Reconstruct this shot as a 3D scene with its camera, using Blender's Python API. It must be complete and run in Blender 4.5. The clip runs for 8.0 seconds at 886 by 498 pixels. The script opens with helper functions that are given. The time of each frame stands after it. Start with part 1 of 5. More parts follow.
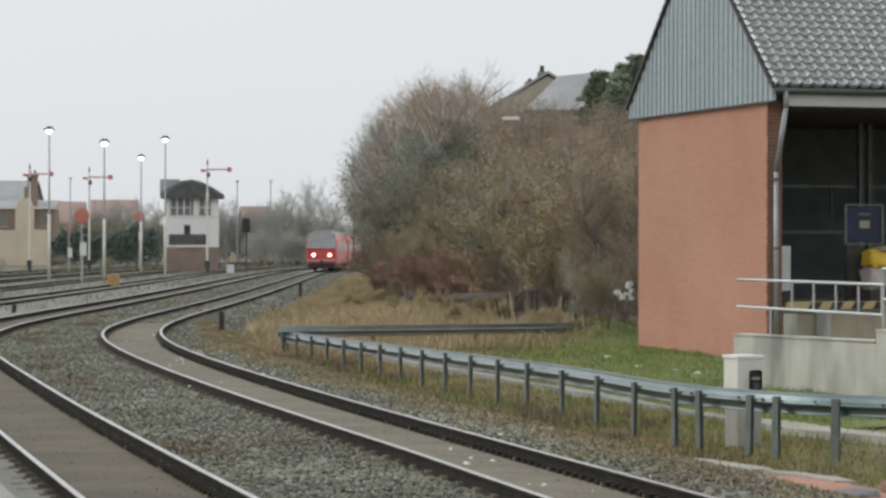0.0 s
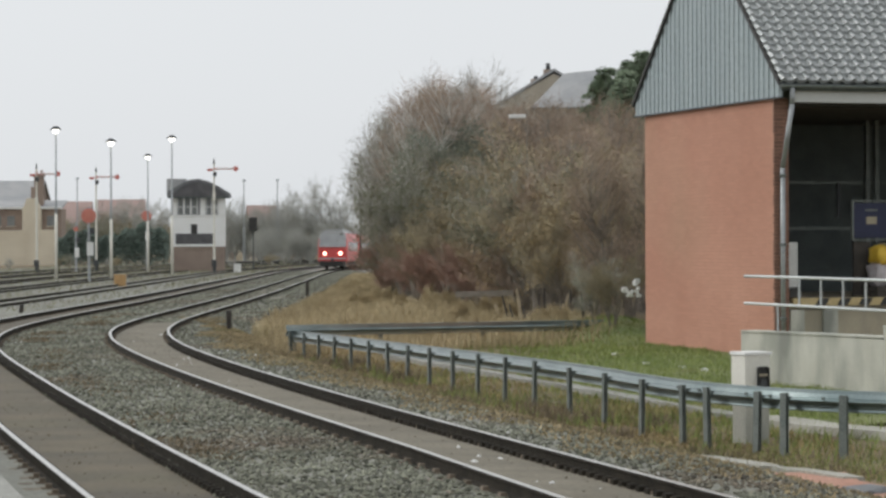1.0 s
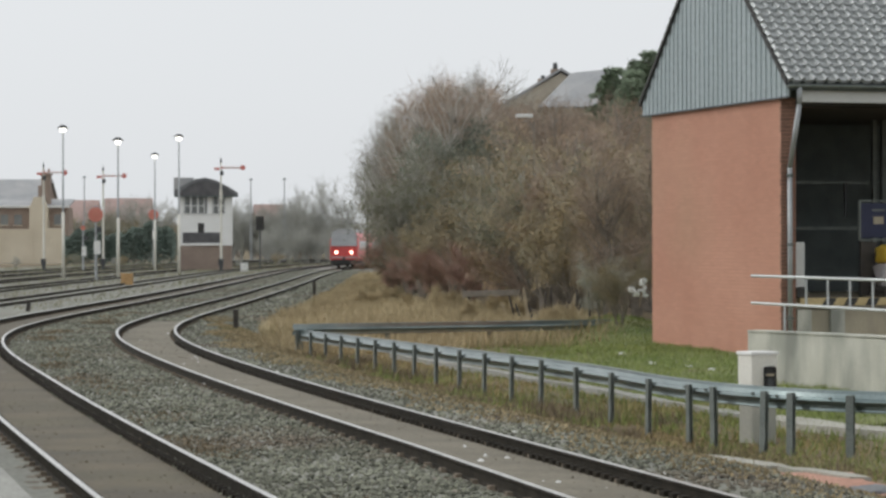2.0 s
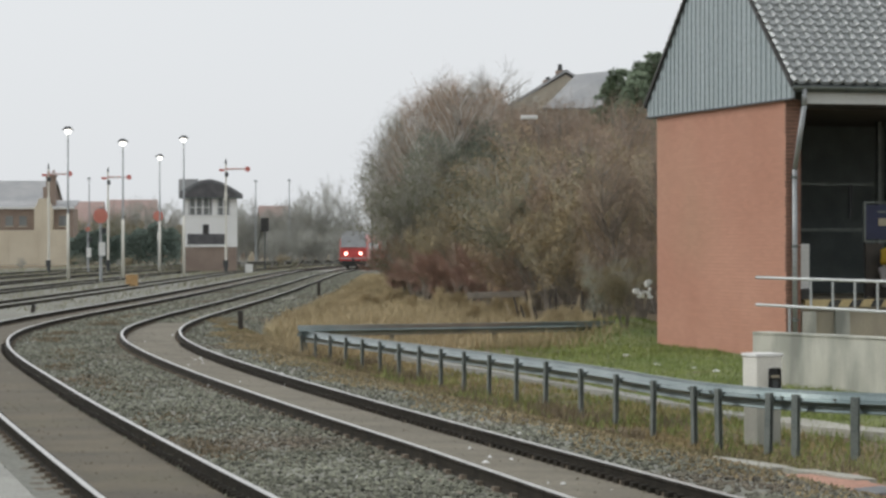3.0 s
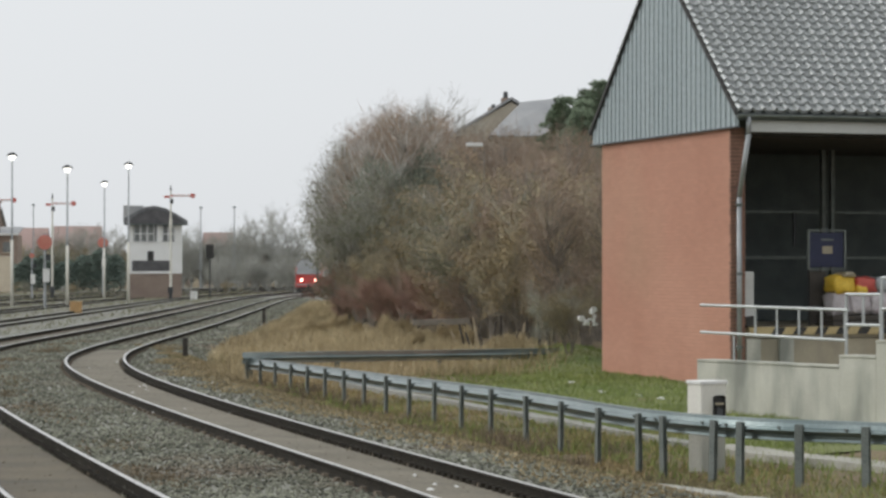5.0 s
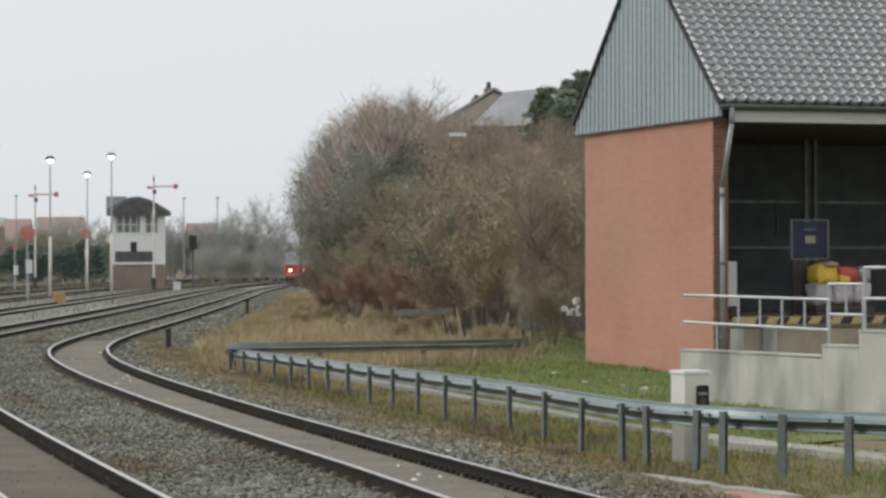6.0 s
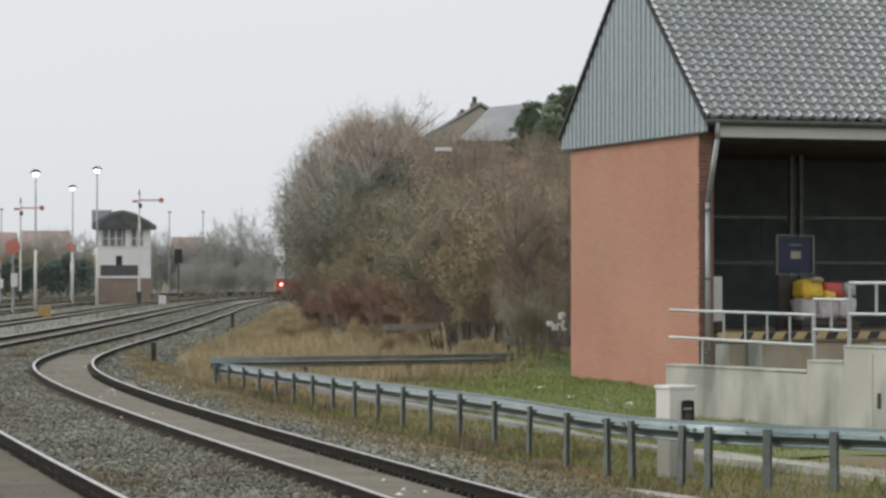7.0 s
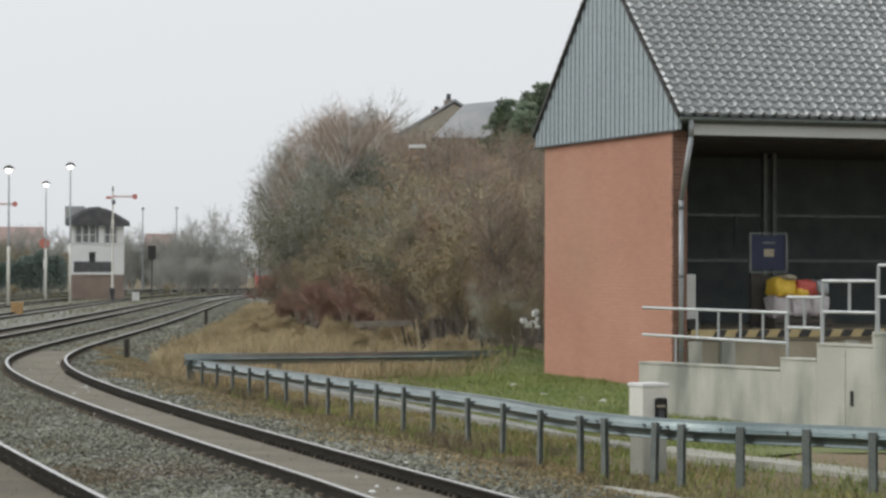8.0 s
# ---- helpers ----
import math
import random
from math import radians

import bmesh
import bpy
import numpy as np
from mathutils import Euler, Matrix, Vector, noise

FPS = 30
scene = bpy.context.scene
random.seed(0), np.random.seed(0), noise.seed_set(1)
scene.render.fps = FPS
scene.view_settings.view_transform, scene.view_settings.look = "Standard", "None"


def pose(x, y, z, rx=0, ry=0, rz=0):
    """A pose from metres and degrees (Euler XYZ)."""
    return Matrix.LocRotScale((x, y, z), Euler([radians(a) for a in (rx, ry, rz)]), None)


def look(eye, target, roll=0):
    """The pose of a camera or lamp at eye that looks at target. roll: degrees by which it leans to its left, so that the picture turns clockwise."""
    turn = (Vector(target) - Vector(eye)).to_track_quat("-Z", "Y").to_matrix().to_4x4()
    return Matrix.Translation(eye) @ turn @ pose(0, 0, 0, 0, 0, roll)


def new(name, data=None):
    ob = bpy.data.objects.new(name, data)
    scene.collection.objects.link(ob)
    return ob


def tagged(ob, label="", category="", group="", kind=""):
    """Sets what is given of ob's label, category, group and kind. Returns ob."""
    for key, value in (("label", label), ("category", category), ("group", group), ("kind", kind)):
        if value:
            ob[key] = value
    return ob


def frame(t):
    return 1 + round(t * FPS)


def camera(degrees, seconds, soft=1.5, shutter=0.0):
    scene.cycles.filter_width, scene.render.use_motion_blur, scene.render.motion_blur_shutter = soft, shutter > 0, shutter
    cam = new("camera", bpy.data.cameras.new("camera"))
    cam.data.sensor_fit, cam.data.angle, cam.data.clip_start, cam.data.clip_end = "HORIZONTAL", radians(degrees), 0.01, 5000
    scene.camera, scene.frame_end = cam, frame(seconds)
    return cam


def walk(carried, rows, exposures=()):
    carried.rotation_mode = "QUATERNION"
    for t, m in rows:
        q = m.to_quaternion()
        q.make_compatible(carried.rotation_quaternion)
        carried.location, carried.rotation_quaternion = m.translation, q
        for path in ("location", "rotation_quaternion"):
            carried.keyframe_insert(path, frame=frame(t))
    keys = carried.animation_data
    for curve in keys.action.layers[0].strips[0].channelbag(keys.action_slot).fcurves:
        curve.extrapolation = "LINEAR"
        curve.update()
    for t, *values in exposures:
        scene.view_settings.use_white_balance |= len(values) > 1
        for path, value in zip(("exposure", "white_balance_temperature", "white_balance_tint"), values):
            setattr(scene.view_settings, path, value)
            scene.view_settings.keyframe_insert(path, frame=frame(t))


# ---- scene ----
cam = camera(19.77, 8.0, soft=2.8)
EYE = 2.25
# seconds, turn to the right, pitch, roll
ROWS = [
    (0.0, 0.443, -0.043, -0.055),
    (0.2, -0.012, -0.214, 0.013),
    (0.3, -0.105, -0.485, 0.048),
    (0.5, -0.174, -0.479, 0.116),
    (0.7, 0.026, -0.043, 0.160),
    (0.8, -0.209, -0.185, 0.183),
    (1.0, 0.288, -0.086, 0.227),
    (1.2, 0.303, -0.284, 0.214),
    (1.3, 0.220, -0.320, 0.208),
    (1.5, 0.017, -0.176, 0.195),
    (1.7, 0.139, -0.080, 0.170),
    (2.8, 0.050, -0.199, 0.030),
    (3.0, 0.026, -0.068, 0.111),
    (3.2, 0.143, -0.129, 0.067),
    (3.3, 0.195, -0.237, 0.044),
    (3.5, 0.000, 0.165, 0.000),
    (3.7, 0.075, 0.080, 0.076),
    (3.8, 0.233, 0.093, 0.115),
    (4.0, 0.716, 0.074, 0.191),
    (4.2, 0.419, 0.122, 0.145),
    (4.3, 0.337, 0.281, 0.122),
    (4.5, 0.499, 0.313, 0.076),
    (4.7, 1.036, 0.544, 0.000),
    (5.8, 1.449, 0.450, 0.061),
    (6.0, 1.635, 0.324, 0.113),
    (6.2, 1.901, 0.396, 0.092),
    (6.3, 1.892, 0.516, 0.082),
    (6.5, 1.780, 0.709, 0.061),
    (6.7, 1.699, 0.739, 0.029),
    (6.8, 1.765, 0.844, 0.012),
    (7.0, 1.960, 0.651, -0.020),
    (7.2, 2.063, 1.130, -0.002),
    (7.3, 2.062, 1.305, 0.007),
    (7.5, 2.017, 0.953, 0.025),
    (7.7, 1.893, 0.653, -0.042),
    (7.8, 2.047, 0.666, -0.076),
    (8.0, 2.553, 0.587, -0.143),
]
walk(cam, [(t, pose(0, 0, EYE, 90 + pitch, roll, -right)) for t, right, pitch, roll in ROWS],
     exposures=[(0.0, 0.0), (6.8, 0.0), (7.3, -0.1), (7.5, -0.2), (7.8, -0.1), (8.0, 0.0)])

# ---- light: an even overcast sky, a wide weak sun ----
world = bpy.data.worlds.new("overcast")
scene.world = world
world.use_nodes = True
wn, wl = world.node_tree.nodes, world.node_tree.links
wn.clear()
sky = wn.new("ShaderNodeTexSky")
sky.sky_type, sky.sun_disc = "NISHITA", False
sky.sun_elevation, sky.sun_rotation = radians(38), radians(283)
sky.dust_density, sky.air_density = 3.0, 1.0
grey = wn.new("ShaderNodeHueSaturation")
grey.inputs["Saturation"].default_value = 0.12
cloud = wn.new("ShaderNodeMixRGB")
cloud.inputs[0].default_value = 0.8
cloud.inputs[2].default_value = (7.2, 7.45, 7.7, 1)
bg = wn.new("ShaderNodeBackground")
bg.inputs["Strength"].default_value = 0.119
wout = wn.new("ShaderNodeOutputWorld")
wl.new(sky.outputs[0], grey.inputs["Color"])
wl.new(grey.outputs[0], cloud.inputs[1])
wl.new(cloud.outputs[0], bg.inputs["Color"])
wl.new(bg.outputs[0], wout.inputs[0])
sun_data = bpy.data.lights.new("sun", "SUN")
sun_data.energy, sun_data.angle, sun_data.color = 1.1, radians(35), (1.0, 0.97, 0.93)
sun_ob = new("sun", sun_data)
sun_ob.matrix_world = look((-95, 62, 75), (0, 40, 0))
scene.view_settings.exposure = 0.0


# ---- materials ----
def mat(name, c1, c2, scale=3.0, rough=0.8, bump=0.2, metal=0.0, fine=40.0, c3=None, island=0.0, obj=0.0, stretch=(1, 1, 1), dirt=None, emit=0.0, grain_amp=0.26):
    m = bpy.data.materials.new(name)
    m.use_nodes = True
    n, k = m.node_tree.nodes, m.node_tree.links
    b = n["Principled BSDF"]
    co = n.new("ShaderNodeTexCoord")
    mp = n.new("ShaderNodeMapping")
    mp.inputs["Scale"].default_value = stretch
    k.new(co.outputs["Object"], mp.inputs[0])

    def noise_at(s, detail=6):
        t = n.new("ShaderNodeTexNoise")
        t.inputs["Scale"].default_value, t.inputs["Detail"].default_value = s, detail
        k.new(mp.outputs[0], t.inputs["Vector"])
        return t.outputs["Fac"]

    def mix(a, bcol, fac, mode="MIX"):
        x = n.new("ShaderNodeMixRGB")
        x.blend_type = mode
        for sock, v in ((x.inputs[0], fac), (x.inputs[1], a), (x.inputs[2], bcol)):
            if isinstance(v, (int, float)):
                sock.default_value = v
            elif isinstance(v, tuple):
                sock.default_value = (*v, 1)
            else:
                k.new(v, sock)
        return x.outputs[0]

    def ramp(v, lo, hi):
        r = n.new("ShaderNodeMapRange")
        r.inputs["From Min"].default_value, r.inputs["From Max"].default_value = lo, hi
        k.new(v, r.inputs[0])
        return r.outputs[0]

    big, small = noise_at(scale), noise_at(fine, 3)
    col = mix(c1, c2, ramp(big, 0.35, 0.65))
    if c3:
        col = mix(col, c3, ramp(noise_at(scale * 0.37), 0.55, 0.72))
    grain = n.new("ShaderNodeMapRange")
    grain.inputs["From Min"].default_value, grain.inputs["From Max"].default_value = 0.3, 0.7
    grain.inputs["To Min"].default_value, grain.inputs["To Max"].default_value = 1 - grain_amp, 1 + grain_amp
    k.new(small, grain.inputs[0])
    col = mix(col, grain.outputs[0], 1.0, "MULTIPLY")
    for amount, node, socket in ((island, "ShaderNodeNewGeometry", "Random Per Island"), (obj, "ShaderNodeObjectInfo", "Random")):
        if amount:
            src = n.new(node).outputs[socket]
            r = n.new("ShaderNodeMapRange")
            r.inputs["To Min"].default_value, r.inputs["To Max"].default_value = 1 - amount, 1 + amount
            k.new(src, r.inputs[0])
            col = mix(col, r.outputs[0], 1.0, "MULTIPLY")
    if dirt:
        dm = n.new("ShaderNodeMapping")
        dm.inputs["Scale"].default_value = (1.3, 1.3, 0.45)
        k.new(co.outputs["Object"], dm.inputs[0])
        t = n.new("ShaderNodeTexNoise")
        t.inputs["Scale"].default_value, t.inputs["Detail"].default_value = 1.0, 6
        k.new(dm.outputs[0], t.inputs["Vector"])
        col = mix(col, dirt, ramp(t.outputs["Fac"], 0.44, 0.68))
    k.new(col, b.inputs["Base Color"])
    b.inputs["Roughness"].default_value, b.inputs["Metallic"].default_value = rough, metal
    if bump:
        bp = n.new("ShaderNodeBump")
        bp.inputs["Strength"].default_value, bp.inputs["Distance"].default_value = bump, 0.02
        k.new(small, bp.inputs["Height"])
        k.new(bp.outputs[0], b.inputs["Normal"])
    if emit:
        k.new(col, b.inputs["Emission Color"])
        b.inputs["Emission Strength"].default_value = emit
    return m


M_EARTH = mat("dry_earth", (0.15, 0.115, 0.07), (0.21, 0.165, 0.095), 0.5, 0.95, 0.5, fine=14, c3=(0.10, 0.115, 0.045))
M_BALLAST = mat("ballast_gravel", (0.16, 0.16, 0.126), (0.212, 0.212, 0.168), 0.5, 0.58, 0.5, fine=12, c3=(0.15, 0.125, 0.095), grain_amp=0.4)
M_STONE = mat("ballast_stone", (0.14, 0.143, 0.107), (0.215, 0.22, 0.17), 0.6, 0.85, 0.2, island=0.65, c3=(0.15, 0.115, 0.085))
M_FILL = mat("track_infill", (0.068, 0.055, 0.031), (0.118, 0.095, 0.053), 0.6, 0.66, 0.4, fine=18, c3=(0.095, 0.08, 0.038), stretch=(1, 1.6, 1))
M_FILLPALE = mat("pale_track_infill", (0.14, 0.122, 0.085), (0.195, 0.172, 0.124), 0.8, 0.7, 0.4, fine=18, c3=(0.12, 0.102, 0.068), stretch=(1, 1.6, 1))
M_SLEEPER = mat("oiled_sleeper", (0.15, 0.125, 0.095), (0.22, 0.18, 0.135), 3, 0.9, 0.4, obj=0.25)
M_RAILTOP = mat("worn_steel", (0.55, 0.54, 0.51), (0.64, 0.63, 0.6), 2, 0.3, 0.05, metal=0.9)
# webs, clips and wheels nearly black, with specular cut
M_RAILWEB = mat("near_black_steel", (0.022, 0.02, 0.015), (0.04, 0.034, 0.026), 4, 0.8, 0.4)
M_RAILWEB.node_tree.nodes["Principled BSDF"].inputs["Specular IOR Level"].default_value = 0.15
M_DULLRAIL = mat("dull_rail_steel", (0.2, 0.18, 0.155), (0.29, 0.265, 0.235), 2, 0.55, 0.1, metal=0.3)
M_GALV = mat("galvanised_steel", (0.23, 0.285, 0.285), (0.31, 0.36, 0.355), 1.5, 0.28, 0.04, metal=0.85, grain_amp=0.1, fine=25)
M_GALVPOST = mat("weathered_galvanised_steel", (0.125, 0.145, 0.135), (0.18, 0.2, 0.185), 3, 0.6, 0.1, metal=0.25)
M_MORTAR = mat("mortar", (0.41, 0.215, 0.15), (0.46, 0.26, 0.19), 2, 0.95, 0.3)
M_BRICK = mat("red_brick", (0.46, 0.235, 0.165), (0.52, 0.28, 0.2), 0.4, 0.9, 0.05, island=0.04, fine=30, grain_amp=0.03, c3=(0.445, 0.262, 0.18))
# darker copy of the red brick; puts the pier front's shade into colour
M_BRICKDARK = mat("darkened_brick", (0.2, 0.115, 0.085), (0.26, 0.15, 0.11), 0.4, 0.9, 0.05, island=0.12, grain_amp=0.08)
M_CLAD = mat("painted_metal_cladding", (0.30, 0.355, 0.37), (0.34, 0.395, 0.41), 0.8, 0.45, 0.04, stretch=(1, 1, 0.2))
M_TILE = mat("grey_roof_tile", (0.33, 0.35, 0.345), (0.41, 0.43, 0.425), 0.6, 0.19, 0.05, island=0.06, obj=0.06)
M_TILE.node_tree.nodes["Principled BSDF"].inputs["IOR"].default_value = 2.4
M_FASCIA = mat("grey_fascia_paint", (0.56, 0.575, 0.56), (0.64, 0.65, 0.635), 1.5, 0.6, 0.1, stretch=(.3, 1, 1), grain_amp=0.07)
M_ZINC = mat("zinc_pipe", (0.33, 0.35, 0.36), (0.42, 0.44, 0.45), 3, 0.5, 0.1, metal=0.4)
# base colour darkened to paint in the unlit shed hall
M_DARK = mat("darkened_timber", (0.095, 0.114, 0.112), (0.124, 0.143, 0.141), 2, 0.9, 0.2)
M_DARKSTEEL = mat("dark_steel", (0.05, 0.055, 0.058), (0.075, 0.08, 0.082), 2, 0.6, 0.1)
M_CONC = mat("weathered_concrete", (0.47, 0.465, 0.405), (0.57, 0.565, 0.5), 1.1, 0.9, 0.25, dirt=(0.25, 0.26, 0.23), grain_amp=0.12)
M_CONCB = mat("beige_concrete", (0.37, 0.325, 0.235), (0.44, 0.395, 0.295), 1.1, 0.9, 0.25, grain_amp=0.12, dirt=(0.27, 0.25, 0.2))
M_YELLOW = mat("yellow_paint", (0.46, 0.36, 0.18), (0.52, 0.42, 0.23), 3, 0.7, 0.1)
M_BLACK = mat("black_paint", (0.03, 0.03, 0.03), (0.05, 0.048, 0.045), 3, 0.7, 0.1)
M_WHITE = mat("white_paint", (0.74, 0.74, 0.71), (0.8, 0.8, 0.78), 1.5, 0.7, 0.1, grain_amp=0.06)
M_RAILPIPE = mat("galvanised_pipe", (0.42, 0.44, 0.44), (0.5, 0.52, 0.52), 3, 0.45, 0.05, metal=0.5, grain_amp=0.1)
M_RENDER = mat("white_render", (0.67, 0.655, 0.585), (0.77, 0.755, 0.685), 0.8, 0.9, 0.15, grain_amp=0.07)
# white lifted to make up for light the signal box front lacks
M_BOXWHITE = mat("lifted_white", (0.86, 0.86, 0.84), (0.9, 0.9, 0.89), 0.8, 0.8, 0.1, grain_amp=0.04)
# slate lightened to paint haze over the signal box roof
M_BOXROOF = mat("lightened_slate", (0.14, 0.145, 0.15), (0.19, 0.195, 0.2), 1.5, 0.55, 0.2)
M_SLATE = mat("slate_roof", (0.085, 0.085, 0.09), (0.13, 0.125, 0.13), 1.5, 0.7, 0.3)
M_GLASS = mat("window_glass", (0.16, 0.17, 0.17), (0.22, 0.23, 0.22), 0.6, 0.1, 0.0)
M_REDSIG = mat("red_signal_paint", (0.6, 0.17, 0.15), (0.66, 0.22, 0.19), 3, 0.55, 0.05)
# coach red lightened to carry the haze before the train
M_REDTRAIN = mat("red_coach_paint", (0.64, 0.075, 0.07), (0.7, 0.09, 0.08), 1, 0.35, 0.02)
# pale base colour paints the sky's reflection into the coach glass
M_SKYGLASS = mat("sky_toned_glass", (0.33, 0.34, 0.35), (0.4, 0.41, 0.42), 1, 0.12, 0.0)
M_TRAINGREY = mat("grey_coach_roof", (0.38, 0.39, 0.40), (0.46, 0.47, 0.48), 1, 0.6, 0.1)
M_TAIL = mat("tail_light_glow", (1.0, 0.4, 0.33), (1.0, 0.46, 0.37), 1, 0.4, 0.0, emit=6.0)
M_LAMPGLOW = mat("lamp_glow", (1.0, 0.96, 0.88), (1.0, 0.97, 0.9), 1, 0.4, 0.0, emit=3.0)
M_BEIGEWALL = mat("beige_render", (0.62, 0.55, 0.43), (0.7, 0.63, 0.5), 0.3, 0.9, 0.15)
# beige lifted to put distance haze into the house walls
M_HAZEWALL = mat("haze_lifted_beige_render", (0.52, 0.47, 0.38), (0.6, 0.54, 0.44), 0.4, 0.9, 0.15, c3=(0.44, 0.39, 0.31))
M_BROWNWALL = mat("old_brown_brick", (0.26, 0.2, 0.17), (0.34, 0.27, 0.22), 0.5, 0.9, 0.2)
# roof grey lifted in the same way, for haze
M_PALEROOF = mat("pale_roof", (0.32, 0.33, 0.34), (0.4, 0.4, 0.4), 0.5, 0.7, 0.2)
M_REDROOF = mat("red_tile_roof", (0.4, 0.29, 0.26), (0.46, 0.34, 0.31), 0.5, 0.9, 0.2)
M_BLUE = mat("blue_panel", (0.013, 0.018, 0.053), (0.019, 0.025, 0.07), 2, 0.5, 0.02)
# disc red paled in colour for the haze before it
M_DISC = mat("haze_pale_disc", (0.58, 0.2, 0.15), (0.64, 0.26, 0.2), 3, 0.7, 0.05)
M_ORANGE = mat("orange_paint", (0.5, 0.31, 0.14), (0.56, 0.36, 0.17), 3, 0.7, 0.1)
M_SACKRED = mat("red_sack", (0.5, 0.08, 0.07), (0.58, 0.13, 0.1), 4, 0.6, 0.3)
M_SACKYEL = mat("yellow_sack", (0.72, 0.47, 0.05), (0.8, 0.55, 0.08), 4, 0.6, 0.3)
M_SACKWHITE = mat("white_sack", (0.5, 0.46, 0.48), (0.62, 0.58, 0.6), 5, 0.6, 0.4, c3=(0.6, 0.42, 0.47))
M_BARK = mat("bark", (0.22, 0.195, 0.165), (0.31, 0.275, 0.235), 4, 0.95, 0.4)
# pale twig colour stands in for haze before the distant trees
M_HAZETWIG = mat("haze_pale_twigs", (0.34, 0.34, 0.31), (0.44, 0.44, 0.41), 0.3, 0.95, 0.0, island=0.2)
# grey twig tone raised to carry the haze over the tree belt
M_TWIG = mat("twigs", (0.33, 0.325, 0.285), (0.42, 0.41, 0.365), 0.5, 0.95, 0.0, island=0.12)
M_TWIGBROWN = mat("brown_twigs", (0.3, 0.27, 0.195), (0.38, 0.345, 0.255), 0.5, 0.95, 0.0, island=0.12)
M_TWIGRED = mat("reddish_twigs", (0.37, 0.25, 0.205), (0.45, 0.315, 0.26), 0.5, 0.95, 0.0, island=0.12)
M_LEAFBROWN = mat("brown_leaves", (0.28, 0.23, 0.14), (0.47, 0.39, 0.24), 0.9, 0.85, 0.0, island=0.3, c3=(0.24, 0.24, 0.135))
M_LEAFOCHRE = mat("ochre_leaves", (0.26, 0.21, 0.12), (0.42, 0.335, 0.195), 0.9, 0.85, 0.0, island=0.35, c3=(0.24, 0.24, 0.13))
M_LEAFIVY = mat("ivy_leaves", (0.12, 0.145, 0.105), (0.2, 0.225, 0.17), 0.6, 0.7, 0.0, island=0.3)
# maroon twigs raised in tone likewise, to carry haze
M_TWIGMAROON = mat("maroon_twigs", (0.335, 0.255, 0.2), (0.43, 0.335, 0.26), 0.6, 0.95, 0.0, island=0.2)
M_LEAFRUSSET = mat("russet_leaves", (0.28, 0.21, 0.13), (0.44, 0.335, 0.21), 0.9, 0.85, 0.0, island=0.32, c3=(0.24, 0.215, 0.125))
M_LEAFOLIVE = mat("olive_leaves", (0.2, 0.21, 0.14), (0.29, 0.295, 0.2), 0.5, 0.85, 0.0, island=0.14)
M_CONIFER = mat("conifer_needles", (0.16, 0.21, 0.14), (0.21, 0.26, 0.17), 0.5, 0.85, 0.0, island=0.4)
M_HEDGE = mat("hedge_leaves", (0.14, 0.185, 0.155), (0.19, 0.235, 0.2), 0.5, 0.85, 0.0, island=0.25)
M_YARDWEED = mat("yard_weeds", (0.22, 0.215, 0.14), (0.29, 0.28, 0.19), 0.2, 0.9, 0.0, island=0.3)
M_DRYGRASS = mat("dry_grass", (0.3, 0.235, 0.11), (0.42, 0.33, 0.165), 0.5, 0.9, 0.0, island=0.4, c3=(0.22, 0.22, 0.08))
M_STRAW = mat("straw_grass", (0.33, 0.265, 0.155), (0.56, 0.46, 0.285), 0.35, 0.9, 0.0, island=0.3, c3=(0.25, 0.22, 0.115))
M_LITTER = mat("withered_litter", (0.27, 0.215, 0.125), (0.365, 0.295, 0.175), 0.5, 0.9, 0.0, island=0.4, c3=(0.26, 0.235, 0.125))
M_WEEDBROWN = mat("withered_weeds", (0.17, 0.135, 0.09), (0.24, 0.19, 0.125), 0.5, 0.9, 0.0, island=0.4, c3=(0.16, 0.15, 0.085))
M_GREENGRASS = mat("green_grass", (0.175, 0.23, 0.06), (0.255, 0.3, 0.095), 0.8, 0.85, 0.0, island=0.4, c3=(0.27, 0.225, 0.1))
M_TURF = mat("green_turf", (0.13, 0.16, 0.055), (0.2, 0.215, 0.085), 0.8, 0.95, 0.4, fine=14, c3=(0.19, 0.15, 0.08))
M_REDPAVE = mat("red_gravel", (0.38, 0.2, 0.14), (0.46, 0.26, 0.19), 2, 0.9, 0.3, fine=25)
M_GRAVELPALE = mat("pale_path", (0.33, 0.32, 0.27), (0.42, 0.41, 0.36), 0.8, 0.95, 0.3)
M_BIRCH = mat("birch_bark", (0.5, 0.48, 0.44), (0.62, 0.6, 0.55), 3, 0.8, 0.1, c3=(0.2, 0.18, 0.16))
M_PLATFORM = mat("platform_slab", (0.26, 0.26, 0.235), (0.33, 0.33, 0.30), 1.0, 0.9, 0.2)
M_DRYWOOD = mat("bleached_wood", (0.4, 0.33, 0.23), (0.5, 0.42, 0.3), 3, 0.9, 0.3)
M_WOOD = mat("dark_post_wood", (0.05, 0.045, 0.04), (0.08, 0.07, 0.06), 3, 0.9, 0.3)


# ---- mesh helpers ----
def box(bm, c, s, rz=0.0, ry=0.0, rx=0.0, bevel=0.0):
    r = bmesh.ops.create_cube(bm, size=1, matrix=pose(*c, rx, ry, rz) @ Matrix.Diagonal((*s, 1)))
    if bevel:
        es = list({e for v in r["verts"] for e in v.link_edges})
        bmesh.ops.bevel(bm, geom=es, offset=bevel, segments=2, affect="EDGES", profile=0.7)
    return bm


